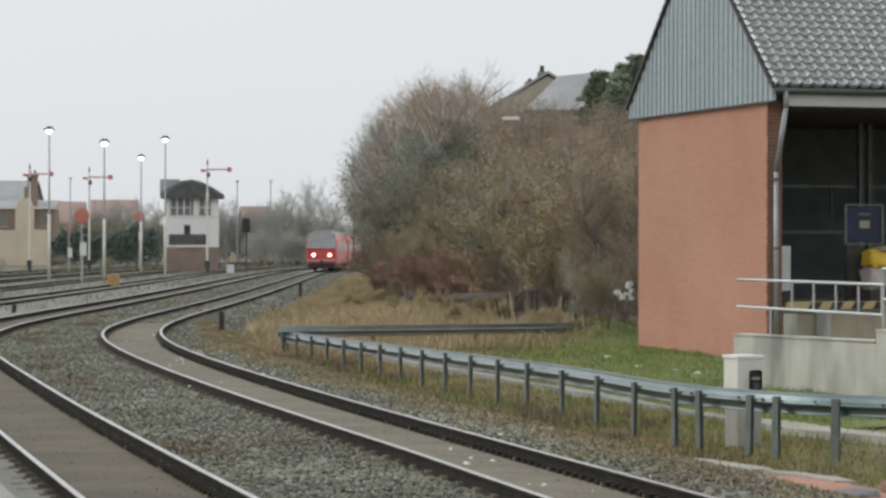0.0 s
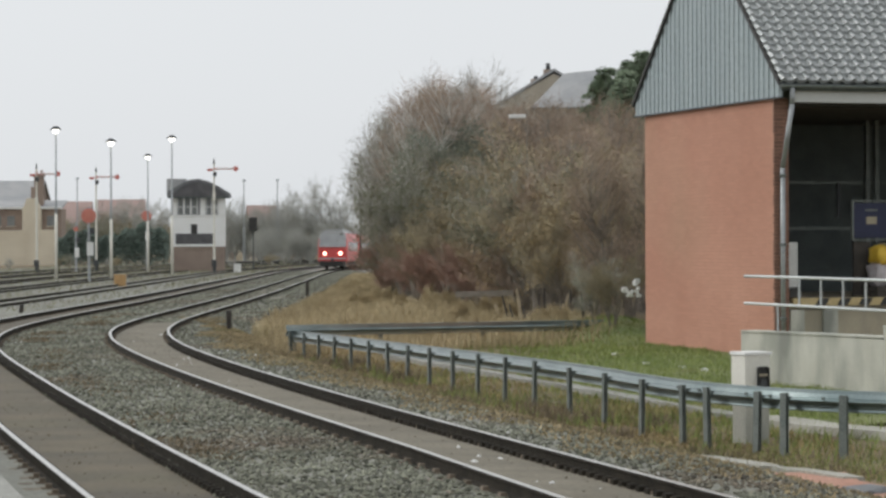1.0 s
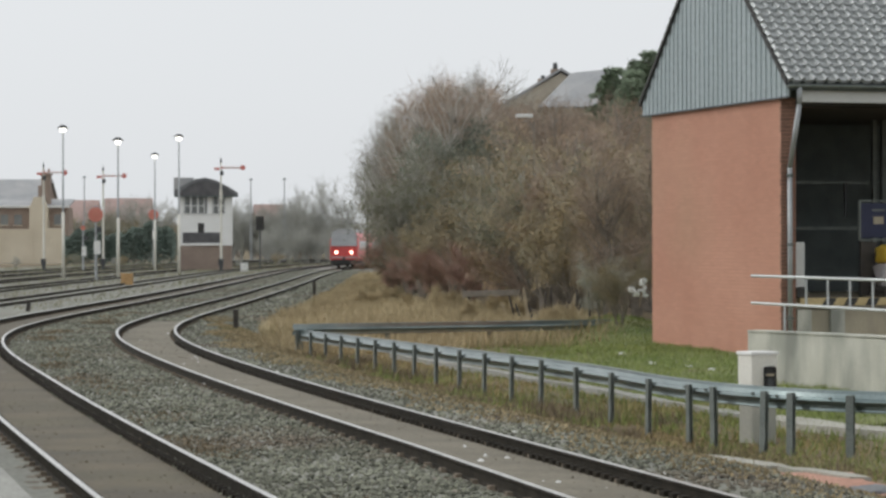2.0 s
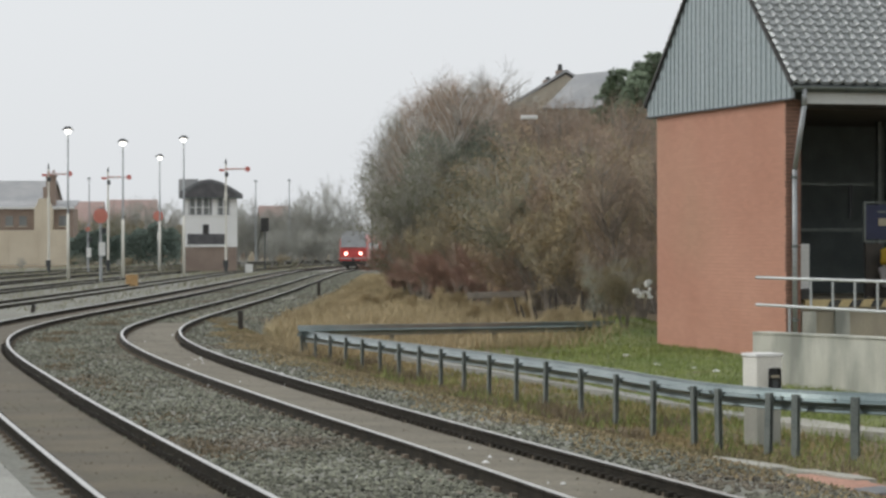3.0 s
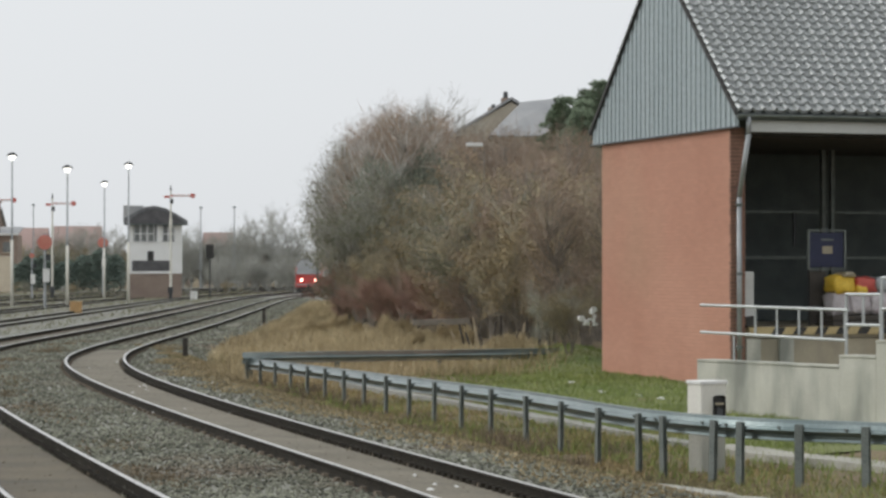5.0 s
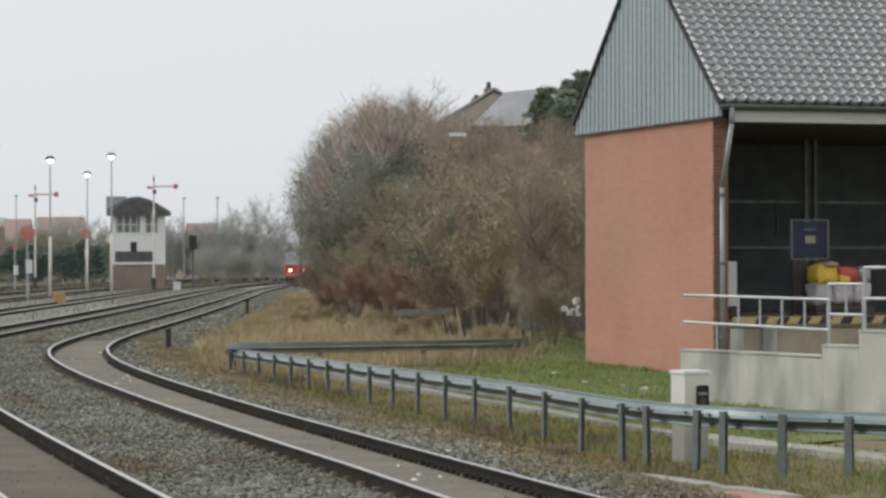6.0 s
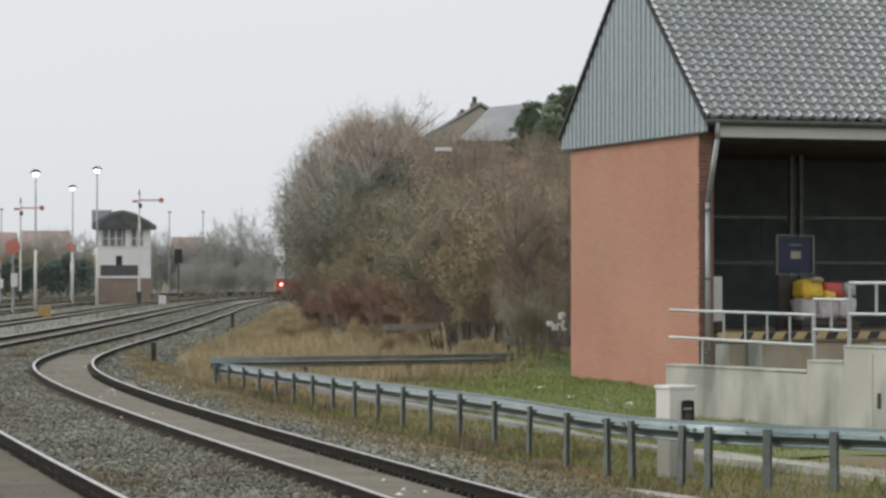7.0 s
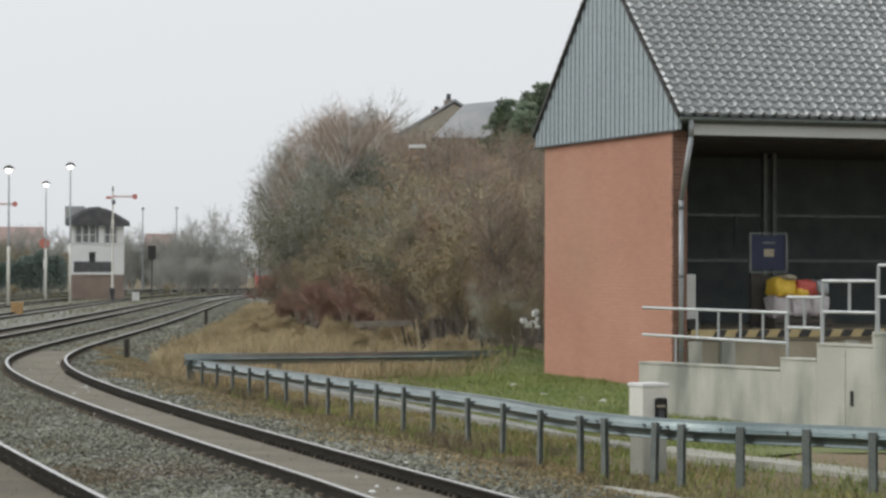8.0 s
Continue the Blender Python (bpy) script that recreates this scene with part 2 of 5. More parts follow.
def rod(bm, p0, p1, r0, r1=None, seg=8, cap=True):
    p0, p1 = Vector(p0), Vector(p1)
    d = p1 - p0
    m = Matrix.Translation((p0 + p1) / 2) @ d.to_track_quat("Z", "Y").to_matrix().to_4x4()
    bmesh.ops.create_cone(bm, cap_ends=cap, segments=seg, radius1=r0, radius2=r0 if r1 is None else r1, depth=d.length, matrix=m)
    return bm


def prism(bm, poly, axis, a, b):
    """A closed outline in two axes, drawn out along the third from a to b."""
    def at(p, v):
        return {"x": (v, p[0], p[1]), "y": (p[0], v, p[1]), "z": (p[0], p[1], v)}[axis]
    va, vb = [bm.verts.new(at(p, a)) for p in poly], [bm.verts.new(at(p, b)) for p in poly]
    n = len(poly)
    bm.faces.new(va), bm.faces.new(vb[::-1])
    for i in range(n):
        bm.faces.new((va[i], vb[i], vb[(i + 1) % n], va[(i + 1) % n]))
    bmesh.ops.recalc_face_normals(bm, faces=bm.faces)
    return bm


def mesh_of(name, bm, material, smooth=False):
    me = bpy.data.meshes.new(name)
    bm.to_mesh(me)
    bm.free()
    for m in (material if isinstance(material, (list, tuple)) else [material]):
        me.materials.append(m)
    if smooth:
        for p in me.polygons:
            p.use_smooth = True
    return me


def raw_mesh(name, verts, faces, material, smooth=False):
    me = bpy.data.meshes.new(name)
    me.from_pydata([tuple(v) for v in verts], [], [tuple(f) for f in faces])
    me.materials.append(material)
    if smooth:
        for p in me.polygons:
            p.use_smooth = True
    me.update()
    return me


def part(name, bm, material, parent, label="", smooth=False):
    ob = new(name, bm if isinstance(bm, bpy.types.Mesh) else mesh_of(name, bm, material, smooth))
    ob.parent = parent
    return tagged(ob, label)


def thing(name, m, label, category, group="", kind=""):
    ob = new(name)
    ob.matrix_world = m
    return tagged(ob, label, category, group, kind)


def nb():
    return bmesh.new()


# ---- plan of the line: the right-hand track's centre, x over y ----
KNOTS = [(-30, 16.5), (10, 5.2), (24, 1.55), (36, -1.5), (49, -4.55), (60, -6.7), (70, -7.95), (82, -8.4), (100, -8.4), (140, -8.6), (200, -9.3), (235, -9.4), (258, -8.9), (280, -8.05), (300, -7.0), (340, -3.8), (420, 6.0), (520, 22.0)]
KY, KX = np.array([k[0] for k in KNOTS], float), np.array([k[1] for k in KNOTS], float)


def spline(xs, ys):
    n = len(xs)
    h = np.diff(xs)
    a = np.zeros((n, n))
    r = np.zeros(n)
    a[0, 0] = a[-1, -1] = 1
    for i in range(1, n - 1):
        a[i, i - 1], a[i, i], a[i, i + 1] = h[i - 1], 2 * (h[i - 1] + h[i]), h[i]
        r[i] = 6 * ((ys[i + 1] - ys[i]) / h[i] - (ys[i] - ys[i - 1]) / h[i - 1])
    m = np.linalg.solve(a, r)

    def f(x):
        x = np.asarray(x, float)
        i = np.clip(np.searchsorted(xs, x) - 1, 0, n - 2)
        t0, t1 = xs[i + 1] - x, x - xs[i]
        return (m[i] * t0 ** 3 + m[i + 1] * t1 ** 3) / (6 * h[i]) + (ys[i] / h[i] - m[i] * h[i] / 6) * t0 + (ys[i + 1] / h[i] - m[i + 1] * h[i] / 6) * t1
    return f


line_x = spline(KY, KX)


def along(y, off=0.0):
    """Place and heading of a point beside the right-hand track's centre, off metres to its right."""
    y = np.asarray(y, float)
    x, dx = line_x(y), (line_x(y + 0.05) - line_x(y - 0.05)) / 0.1
    ln = np.sqrt(1 + dx * dx)
    return x + off / ln, y - off * dx / ln, np.arctan2(-dx, 1.0)


def left_off(y):
    """Offset of the second track, which closes up a little towards the station."""
    u = np.clip((66 - np.asarray(y, float)) / 24, 0, 1)
    return -4.3 + 0.3 * u * u * (3 - 2 * u)


def cant(y):
    """How far the outer, left-hand rail of the right-hand track is raised in the curve, to fit the camera's view."""
    y = np.asarray(y, float)
    return 0.05 * np.clip((y - 20) / 8, 0, 1) * np.clip((74 - y) / 18, 0, 1)


def bed_lift(w, y):
    """The ballast follows the raised rail."""
    return cant(y) * np.interp(w, (-2.8, -1.5, -0.753, 0.753), (0.0, 1.1, 1.0, 0.0))


def sweep(name, ys, off, profile, material, closed=True, zs=0.0, smooth=False, canted=None):
    """A profile of (sideways, up) points drawn along the line; canted: its middle's offset on the canted track."""
    n, verts, faces = len(profile), [], []
    for w, u in profile:
        x, y, _ = along(ys, off + w)
        lift = 0.0 if canted is None else cant(ys) * (0.753 - canted - w) / 1.506
        verts.append(np.stack([x, y, np.full_like(x, u + zs) + lift], 1))
    v = np.stack(verts, 1).reshape(-1, 3)
    for i in range(len(ys) - 1):
        for j in range(n if closed else n - 1):
            a, b = i * n + j, i * n + (j + 1) % n
            faces.append((a, b, b + n, a + n))
    return raw_mesh(name, v, faces, material, smooth)


# ---- ground ----
def rise(x, y):
    """Height of the natural ground."""
    z = -0.36 + 0.55 * np.exp(-(((x - 4.7) / 1.6) ** 2 + ((y - 66.8) / 2.7) ** 2))
    z = z + 0.14 * np.clip((x - (6.4 - 0.22 * (y - 25) - 0.6)) / 3, 0, 1) * (y < 90) - 0.07 * np.exp(-((x - 4.0) / 2.2) ** 2 - ((y - 30.5) / 4.0) ** 2)
    z = z + 0.9 * np.clip((y - 75) / 60, 0, 1) * np.clip((x + 4.5) / 6, 0, 1)
    return z


gx = np.concatenate([-np.geomspace(2000, 34, 22), np.linspace(-32, 32, 130), np.geomspace(34, 2000, 22)])
gy = np.concatenate([[-300, -150, -60], np.linspace(-20, 130, 170), np.geomspace(133, 3000, 40)])
GX, GY = np.meshgrid(gx, gy)
GZ = rise(GX, GY) + np.random.normal(0, 0.018, GX.shape) * (np.abs(GX) < 40) * (GY < 140)
GOFF = GX - line_x(np.clip(GY, -30, 520))
GZ = np.where((GOFF < 2.6) & (GOFF > -40) & (GY > -30) & (GY < 420), -0.6, GZ)
nx = len(gx)
gf = [(i * nx + j, i * nx + j + 1, (i + 1) * nx + j + 1, (i + 1) * nx + j) for i in range(len(gy) - 1) for j in range(nx - 1)]
ground = new("ground", raw_mesh("ground", np.stack([GX, GY, GZ], -1).reshape(-1, 3), gf, M_EARTH, True))
tagged(ground, "brownish dry grass and bare earth beside the railway", "ground", kind="structure")

# the ballasted yard under all the tracks
BY = np.concatenate([np.arange(-28, 120, 0.5), np.arange(120, 430, 3.0)])
bw = np.concatenate([[-45, -38], np.arange(-30, -9, 1.0), np.arange(-9, 2.5, 0.25), [2.7, 3.1, 3.6]])
bv = []
for w in bw:
    x, y, _ = along(BY, w)
    z = np.full_like(x, -0.16) + np.random.normal(0, 0.006, x.shape)
    z += -0.24 * np.clip((w - 2.4) / 1.2, 0, 1) - 0.25 * (w < -44) + bed_lift(w, BY)
    bv.append(np.stack([x, y, z], 1))
bvs = np.stack(bv, 1).reshape(-1, 3)
nw = len(bw)
bf = [(i * nw + j, i * nw + j + 1, (i + 1) * nw + j + 1, (i + 1) * nw + j) for i in range(len(BY) - 1) for j in range(nw - 1)]
ballast = new("ballast_bed", raw_mesh("ballast_bed", bvs, bf, M_BALLAST, True))
tagged(ballast, "grey crushed stone ballast under the tracks", "ballast", kind="structure")

# ---- tracks ----
HEAD = [(-0.034, -0.006), (-0.026, 0.0), (0.026, 0.0), (0.034, -0.006)]
WEB = [(0.033, -0.007), (0.036, -0.014), (0.034, -0.04), (0.01, -0.05), (0.01, -0.13), (0.066, -0.148), (0.066, -0.16), (-0.066, -0.16), (-0.066, -0.148), (-0.01, -0.13), (-0.01, -0.05), (-0.034, -0.04), (-0.036, -0.014), (-0.033, -0.007)]


def sleeper_mesh():
    bm = nb()
    box(bm, (0, 0, -0.25), (2.45, 0.25, 0.17), bevel=0.012)
    for sx in (-0.753, 0.753):
        box(bm, (sx, 0, -0.158), (0.34, 0.16, 0.016))
        for o in (-0.1, 0.1):
            box(bm, (sx + o, 0, -0.135), (0.06, 0.09, 0.045))
    return mesh_of("sleeper", bm, M_SLEEPER)


SLEEPER = sleeper_mesh()


def track(name, off, y0, y1, near, label, z=0.0, fill=M_FILL, head=M_RAILTOP):
    t = thing(name, pose(0, 0, z), label, "railway track", "railway tracks", "structure")
    ys = np.concatenate([np.arange(y0, 120, 0.7), np.arange(120, y1, 2.5)])
    steady = 0.0 if callable(off) else off
    bend = off if callable(off) else (lambda q: steady + 0 * np.asarray(q, float))
    main = not callable(off) and off == 0.0
    off = bend(ys)
    for side in (-0.753, 0.753):
        tip = side if main else None
        r = part("rail", sweep("rail", ys, off + side, WEB, M_RAILWEB, canted=tip), None, t, "near-black steel rail")
        part("rail_head", sweep("rail_head", ys, off + side, HEAD, head, closed=False, canted=tip), None, r, "polished bright running surface" if head is M_RAILTOP else "dull worn running surface")
    part("infill", sweep("infill", ys, off, [(-0.66, -0.2), (-0.64, -0.15), (-0.3, -0.146), (0.3, -0.146), (0.64, -0.15), (0.66, -0.2)], fill, closed=False, canted=0.0 if main else None), None, t, "brown trodden grit between the rails")
    if near > 100:
        v, f = [], []
        quads = [(0, 1, 3, 2), (4, 6, 7, 5), (0, 4, 5, 1), (2, 3, 7, 6), (0, 2, 6, 4), (1, 5, 7, 3)]
        for q in np.arange(16, 62, 0.25):
            for side in (-0.64, 0.64):
                k = len(v)
                for dw in (-0.045, 0.045):
                    for dy in (-0.055, 0.055):
                        x, yy, _ = along(q + dy, float(bend(q)) + side + dw)
                        up = float(cant(q)) * (0.753 - side) / 1.506 if main else 0.0
                        v += [(float(x), float(yy), -0.18 + up), (float(x), float(yy), -0.095 + up)]
                f += [tuple(k + i for i in c) for c in quads]
        part("rail_clips", raw_mesh("rail_clips", v, f, M_RAILWEB), None, t, "closely set near-black rail clips")["kind"] = "stuff"
    y = y0
    while y < near:
        x, yy, h = along(y, bend(y))
        s = new("sleeper", SLEEPER)
        s.parent = t
        up = float(cant(y)) if main else 0.0
        s.matrix_basis = pose(float(x), float(yy), up / 2, 0, math.degrees(up / 1.506), math.degrees(float(h)))
        y += 0.6
    return t


track("railway_track", 0.0, 8.0, 430, 110, "curved main track with polished rails in grit", fill=M_FILLPALE)
track("railway_track", left_off, 8.0, 430, 110, "curved track filled with brown grit")
for yard_off, yard_y in ((-9.5, 40.0), (-14.6, 60.0), (-19.3, 60.0), (-23.8, 60.0), (-28.3, 80.0)):
    track("railway_track", yard_off, yard_y, 430, yard_y + 2, "yard track with dull worn rails in pale grit", -0.03, M_FILLPALE, M_DULLRAIL)

# ---- shed with tiled roof and loading dock ----
SHED = pose(7.47, 55.2, 0, 0, 0, 16.6)
LEN, DEEP, TOP, EAVE, RIDGE = 17.0, 7.62, 5.42, 5.75, 9.68
MID = DEEP / 2
SLOPE = (RIDGE - EAVE) / (MID + 0.5)


def wave_tile():
    """One pantile: a wave across, thick at its lower edge; x across, y up the slope, z out."""
    w, ln = 0.275, 0.30
    wave = [(0.0, 0.004), (0.03, 0.0)] + [(0.27 - 0.21 * math.cos(math.pi * k / 8), 0.06 * math.sin(math.pi * k / 8)) for k in range(9)] + [(0.64, -0.004), (0.97, -0.002), (1.0, 0.004)]
    n = len(wave) - 1
    v, f = [], []
    for y, lift in ((0.0, 0.078), (ln, 0.0)):
        v += [(u * w, y, lift + z) for u, z in wave]
    v += [(u * w, 0.0, z - 0.01) for u, z in wave]
    for i in range(n):
        f.append((i, i + 1, n + 2 + i, n + 1 + i))
        f.append((2 * n + 2 + i, 2 * n + 3 + i, i + 1, i))
    return v, f


def shed():
    s = thing("shed", SHED, "red brick goods shed with grey metal gable and grey tiled roof", "shed")
    # gable wall of bricks on a mortar core
    wall = part("gable_wall", prism(nb(), [(0.0, -0.6), (DEEP, -0.6), (DEEP, TOP), (0.0, TOP)], "x", 0.008, 0.3), M_MORTAR, s, "red brick gable wall")
    v, f = [], []
    courses, bl, bh = 72, 0.2517, 0.0833
    box_f = [(0, 1, 3, 2), (4, 6, 7, 5), (0, 4, 5, 1), (2, 3, 7, 6), (0, 2, 6, 4), (1, 5, 7, 3)]
    for c in range(courses):
        z0 = -0.58 + c * bh
        y = -bl * 0.5 * (c % 2)
        while y < DEEP:
            a, b = max(y + 0.001, 0.0), min(y + bl - 0.001, DEEP)
            if b - a > 0.03:
                d = random.uniform(-0.0015, 0.0015)
                k = len(v)
                v += [(px, py, pz) for px in (d, 0.05) for py in (a, b) for pz in (z0, z0 + bh - 0.012)]
                f += [tuple(k + i for i in q) for q in box_f]
            y += bl
    part("bricks", raw_mesh("bricks", v, f, M_BRICK), None, wall)["kind"] = "stuff"
    pier = part("pier", box(nb(), (0.17, 0.14, 2.4), (0.33, 0.3, 6.0)), M_MORTAR, s, "brick corner pier")
    v, f = [], []
    for c in range(courses):
        z0 = -0.58 + c * bh
        for a, b in (((0.0, 0.11), (0.122, 0.345)) if c % 2 else ((0.0, 0.222), (0.234, 0.345))):
            k = len(v)
            v += [(px, py, pz) for px in (a, b) for py in (-0.018, 0.05) for pz in (z0, z0 + bh - 0.012)]
            f += [tuple(k + i for i in q) for q in box_f]
    # pier front bricks painted darker for the shade under the eaves
    part("bricks", raw_mesh("bricks", v, f, M_BRICKDARK), None, pier)["kind"] = "stuff"
    # metal cladding with upright ribs, one sheet a rib
    def under_roof(y):
        return min(EAVE + SLOPE * (y + 0.5), EAVE + SLOPE * (DEEP + 0.5 - y)) - 0.08

    sheet = part("gable_cladding", prism(nb(), [(-0.5, TOP), (DEEP + 0.5, TOP), (DEEP + 0.5, under_roof(DEEP + 0.5)), (MID, under_roof(MID)), (-0.5, under_roof(-0.5))], "x", -0.05, -0.01), M_CLAD, s, "blue-grey ribbed metal cladding")
    y = -0.44
    while y < DEEP + 0.4:
        rib = prism(nb(), [(y, TOP), (y + 0.1, TOP), (y + 0.1, under_roof(y + 0.1)), (y, under_roof(y))], "x", -0.074, -0.051)
        part("rib", rib, M_CLAD, sheet)
        y += 0.27
    part("drip_edge", box(nb(), (-0.06, MID, TOP - 0.015), (0.1, DEEP + 1.0, 0.03)), M_DARKSTEEL, s, "dark lower edge trim")
    # roof deck, verge and tiles
    for sgn, name in ((1, "roof_deck"), (-1, "roof_deck")):
        y0, y1 = (-0.55, MID) if sgn == 1 else (DEEP + 0.55, MID)
        prof = [(y0, EAVE - 0.06), (y1, RIDGE - 0.02), (y1, RIDGE - 0.18), (y0, EAVE - 0.2)]
        part(name, prism(nb(), prof, "x", -0.06, LEN), M_DARK, s, "dark roof boarding")
        vb = nb()
        prof = [(y0, EAVE + 0.02), (y1, RIDGE + 0.06), (y1, RIDGE - 0.05), (y0, EAVE - 0.1)]
        part("verge_board", prism(vb, prof, "x", -0.13, -0.07), M_BLACK, s, "dark verge board")
    tv, tf = wave_tile()
    tile_me = raw_mesh("roof_tile", tv, tf, M_TILE, False)
    ang = math.degrees(math.atan(SLOPE))
    run = math.hypot(MID + 0.5, RIDGE - EAVE)
    rows, cols = int(run / 0.252), int((LEN + 0.05) / 0.275)
    jv, jf, base = [], [], np.array(tv)
    for side in (0, 1):
        for r in range(rows + 1):
            for c in range(cols):
                m = pose(-0.1 + c * 0.275, -0.57, EAVE - 0.03, ang) @ pose(0, r * 0.252, random.uniform(0, 0.008), 0, 0, random.uniform(-0.5, 0.5))
                if side:
                    m = pose(LEN - 0.16, DEEP, 0, 0, 0, 180) @ m
                if side == 0 and c < 20 and r < 15:
                    t = new("roof_tile", tile_me)
                    t.parent, t.matrix_basis = s, m
                else:
                    k = len(jv)
                    mm = np.array(m)
                    jv += [tuple(q) for q in base @ mm[:3, :3].T + mm[:3, 3]]
                    jf += [tuple(k + i for i in q) for q in tf]
    part("roof_tiles", raw_mesh("roof_tiles", jv, jf, M_TILE), None, s, "weathered grey pantiles")["kind"] = "stuff"
    part("ridge_cap", rod(nb(), (-0.1, MID, RIDGE + 0.06), (LEN, MID, RIDGE + 0.06), 0.12), M_TILE, s, "grey ridge tiles")
    # eaves: gutter, fascia, soffit
    part("fascia", box(nb(), (LEN / 2 + 0.15, -0.42, EAVE - 0.3), (LEN - 0.3, 0.05, 0.28), bevel=0.008), M_FASCIA, s, "pale grey painted eaves beam")
    g = nb()
    prof = [(-0.62 + 0.075 * math.cos(a), EAVE - 0.08 + 0.075 * math.sin(a)) for a in np.linspace(math.pi, 2 * math.pi, 7)]
    prof += [(-0.62 + 0.068 * math.cos(a), EAVE - 0.08 + 0.068 * math.sin(a)) for a in np.linspace(2 * math.pi, math.pi, 7)]
    part("gutter", prism(g, prof, "x", -0.12, LEN), M_GALVPOST, s, "dull dark grey gutter", True)
    # dark wood here paints the shade under the eaves
    part("soffit", box(nb(), (LEN / 2 + 0.15, -0.2, EAVE - 0.45), (LEN - 0.4, 0.4, 0.03)), M_WOOD, s)
    d = nb()
    for a, b in (((0.16, -0.62, 5.66), (0.16, -0.62, 5.25)), ((0.16, -0.62, 5.25), (0.16, -0.12, 3.9)), ((0.16, -0.12, 3.9), (0.16, -0.12, 0.35)), ((0.16, -0.12, 0.35), (0.16, -0.2, 0.1))):
        rod(d, a, b, 0.055, seg=10)
    dp = part("downpipe", d, M_ZINC, s, "grey zinc downpipe with an offset bend", True)
    for z in (3.7, 2.2, 0.6):
        part("clamp", rod(nb(), (0.16, -0.12, z), (0.16, -0.12, z + 0.06), 0.075, seg=10), M_GALVPOST, dp)
    # hall behind the open front, its lack of light painted into dark boards
    part("back_wall", box(nb(), (LEN / 2, DEEP - 0.12, 2.6), (LEN - 0.5, 0.2, 6.2)), M_DARK, s, "back wall boards darkened for the unlit hall")
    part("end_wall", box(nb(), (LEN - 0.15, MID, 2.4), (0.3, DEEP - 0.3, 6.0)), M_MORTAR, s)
    part("hall_ceiling", box(nb(), (LEN / 2, MID, EAVE - 0.5), (LEN - 0.7, DEEP - 0.4, 0.05)), M_WOOD, s, "ceiling boards darkened for the unlit hall")
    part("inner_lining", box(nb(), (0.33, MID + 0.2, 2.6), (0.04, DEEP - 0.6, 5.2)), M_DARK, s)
    for x in (4.7, 4.95, 10.2, 10.45):
        part("column", box(nb(), (x, 5.0, 3.1), (0.1, 0.12, 4.4)), M_GALVPOST, s, "steel column")
    for z in (3.72, 2.62):
        part("rail_beam", box(nb(), (LEN / 2, 5.1, z), (LEN - 0.8, 0.06, 0.07)), M_GALVPOST, s, "thin steel cross rail")
    part("brace", box(nb(), (3.95, 5.02, 3.3), (0.06, 0.06, 0.8)), M_DARKSTEEL, s)
    # loading dock
    part("dock_slab", box(nb(), (LEN / 2, MID + 0.05, 0.93), (LEN - 0.72, DEEP - 0.4, 0.24), bevel=0.01), M_CONCB, s, "concrete loading dock floor")
    part("dock_face", box(nb(), (LEN / 2 + 0.1, 0.16, 0.1), (LEN - 0.9, 0.16, 1.4)), M_CONCB, s, "beige concrete dock wall")
    for x in (0.55, 1.35, 4.4, 7.4, 10.4, 13.4):
        part("dock_pillar", box(nb(), (x, 0.05, 0.1), (0.34, 0.12, 1.42), bevel=0.01), M_CONC, s, "pale concrete pillar")
    x, i = 0.7, 0
    while x < LEN - 0.8:
        bm = prism(nb(), [(x, 0.9), (x + 0.26, 0.9), (x + 0.36, 1.06), (x + 0.1, 1.06)], "y", -0.02, 0.05)
        part("edge_stripe", bm, M_BLACK if i % 2 else M_YELLOW, s)
        x, i = x + 0.26, i + 1
    part("edge_strip", box(nb(), (LEN / 2, 0.035, 0.98), (LEN - 0.9, 0.09, 0.17)), M_YELLOW, s, "yellow dock edge")
    return s


shed()


def on_shed(x, y, z, rz=0):
    return SHED @ pose(x, y, z, 0, 0, rz)


def notice_board():
    b = thing("notice_board", on_shed(2.9, 1.2, 0.98 + 0.07), "dark blue notice board in a metal frame on a stand", "notice board")
    part("panel", box(nb(), (0, 0, 1.72), (0.86, 0.04, 0.78), bevel=0.005), M_BLUE, b, "dark blue panel")
    for c, sz in (((0, -0.03, 2.16), (0.94, 0.05, 0.035)), ((0, -0.03, 1.28), (0.94, 0.05, 0.035)), ((-0.455, -0.03, 1.72), (0.05, 0.05, 0.84)), ((0.455, -0.03, 1.72), (0.05, 0.05, 0.84))):
        part("frame_bar", box(nb(), c, sz), M_GALVPOST, b, "grey metal frame")
    part("emblem", box(nb(), (0.02, -0.025, 1.72), (0.25, 0.012, 0.17), bevel=0.003), M_CONCB, b, "dull yellowish square emblem")
    part("emblem_bar", box(nb(), (0.02, -0.025, 1.95), (0.3, 0.012, 0.04)), M_GALVPOST, b)
    part("lower_panel", box(nb(), (-0.22, 0, 0.64), (0.4, 0.05, 1.2)), M_WOOD, b, "dark lower panel")
    for x in (-0.4, 0.4):
        part("leg", box(nb(), (x, 0.05, 0.65), (0.05, 0.05, 1.3)), M_DARKSTEEL, b)


def lumpy(w, d, h, seed, n=3):
    bm = nb()
    bmesh.ops.create_icosphere(bm, subdivisions=n, radius=1)
    for v in bm.verts:
        p = v.co.copy()
        q = Vector([math.copysign(abs(c) ** 0.42, c) for c in p])
        q = Vector((q.x * w / 2, q.y * d / 2, (q.z + 1) * h / 2))
        v.co = q + p * (0.08 * noise.noise(p * 2.3 + Vector((seed, 0, 0))) + 0.035 * noise.noise(p * 6.5 + Vector((0, seed, 0)))) * min(1.0, 2 * max(w, h))
    return bm


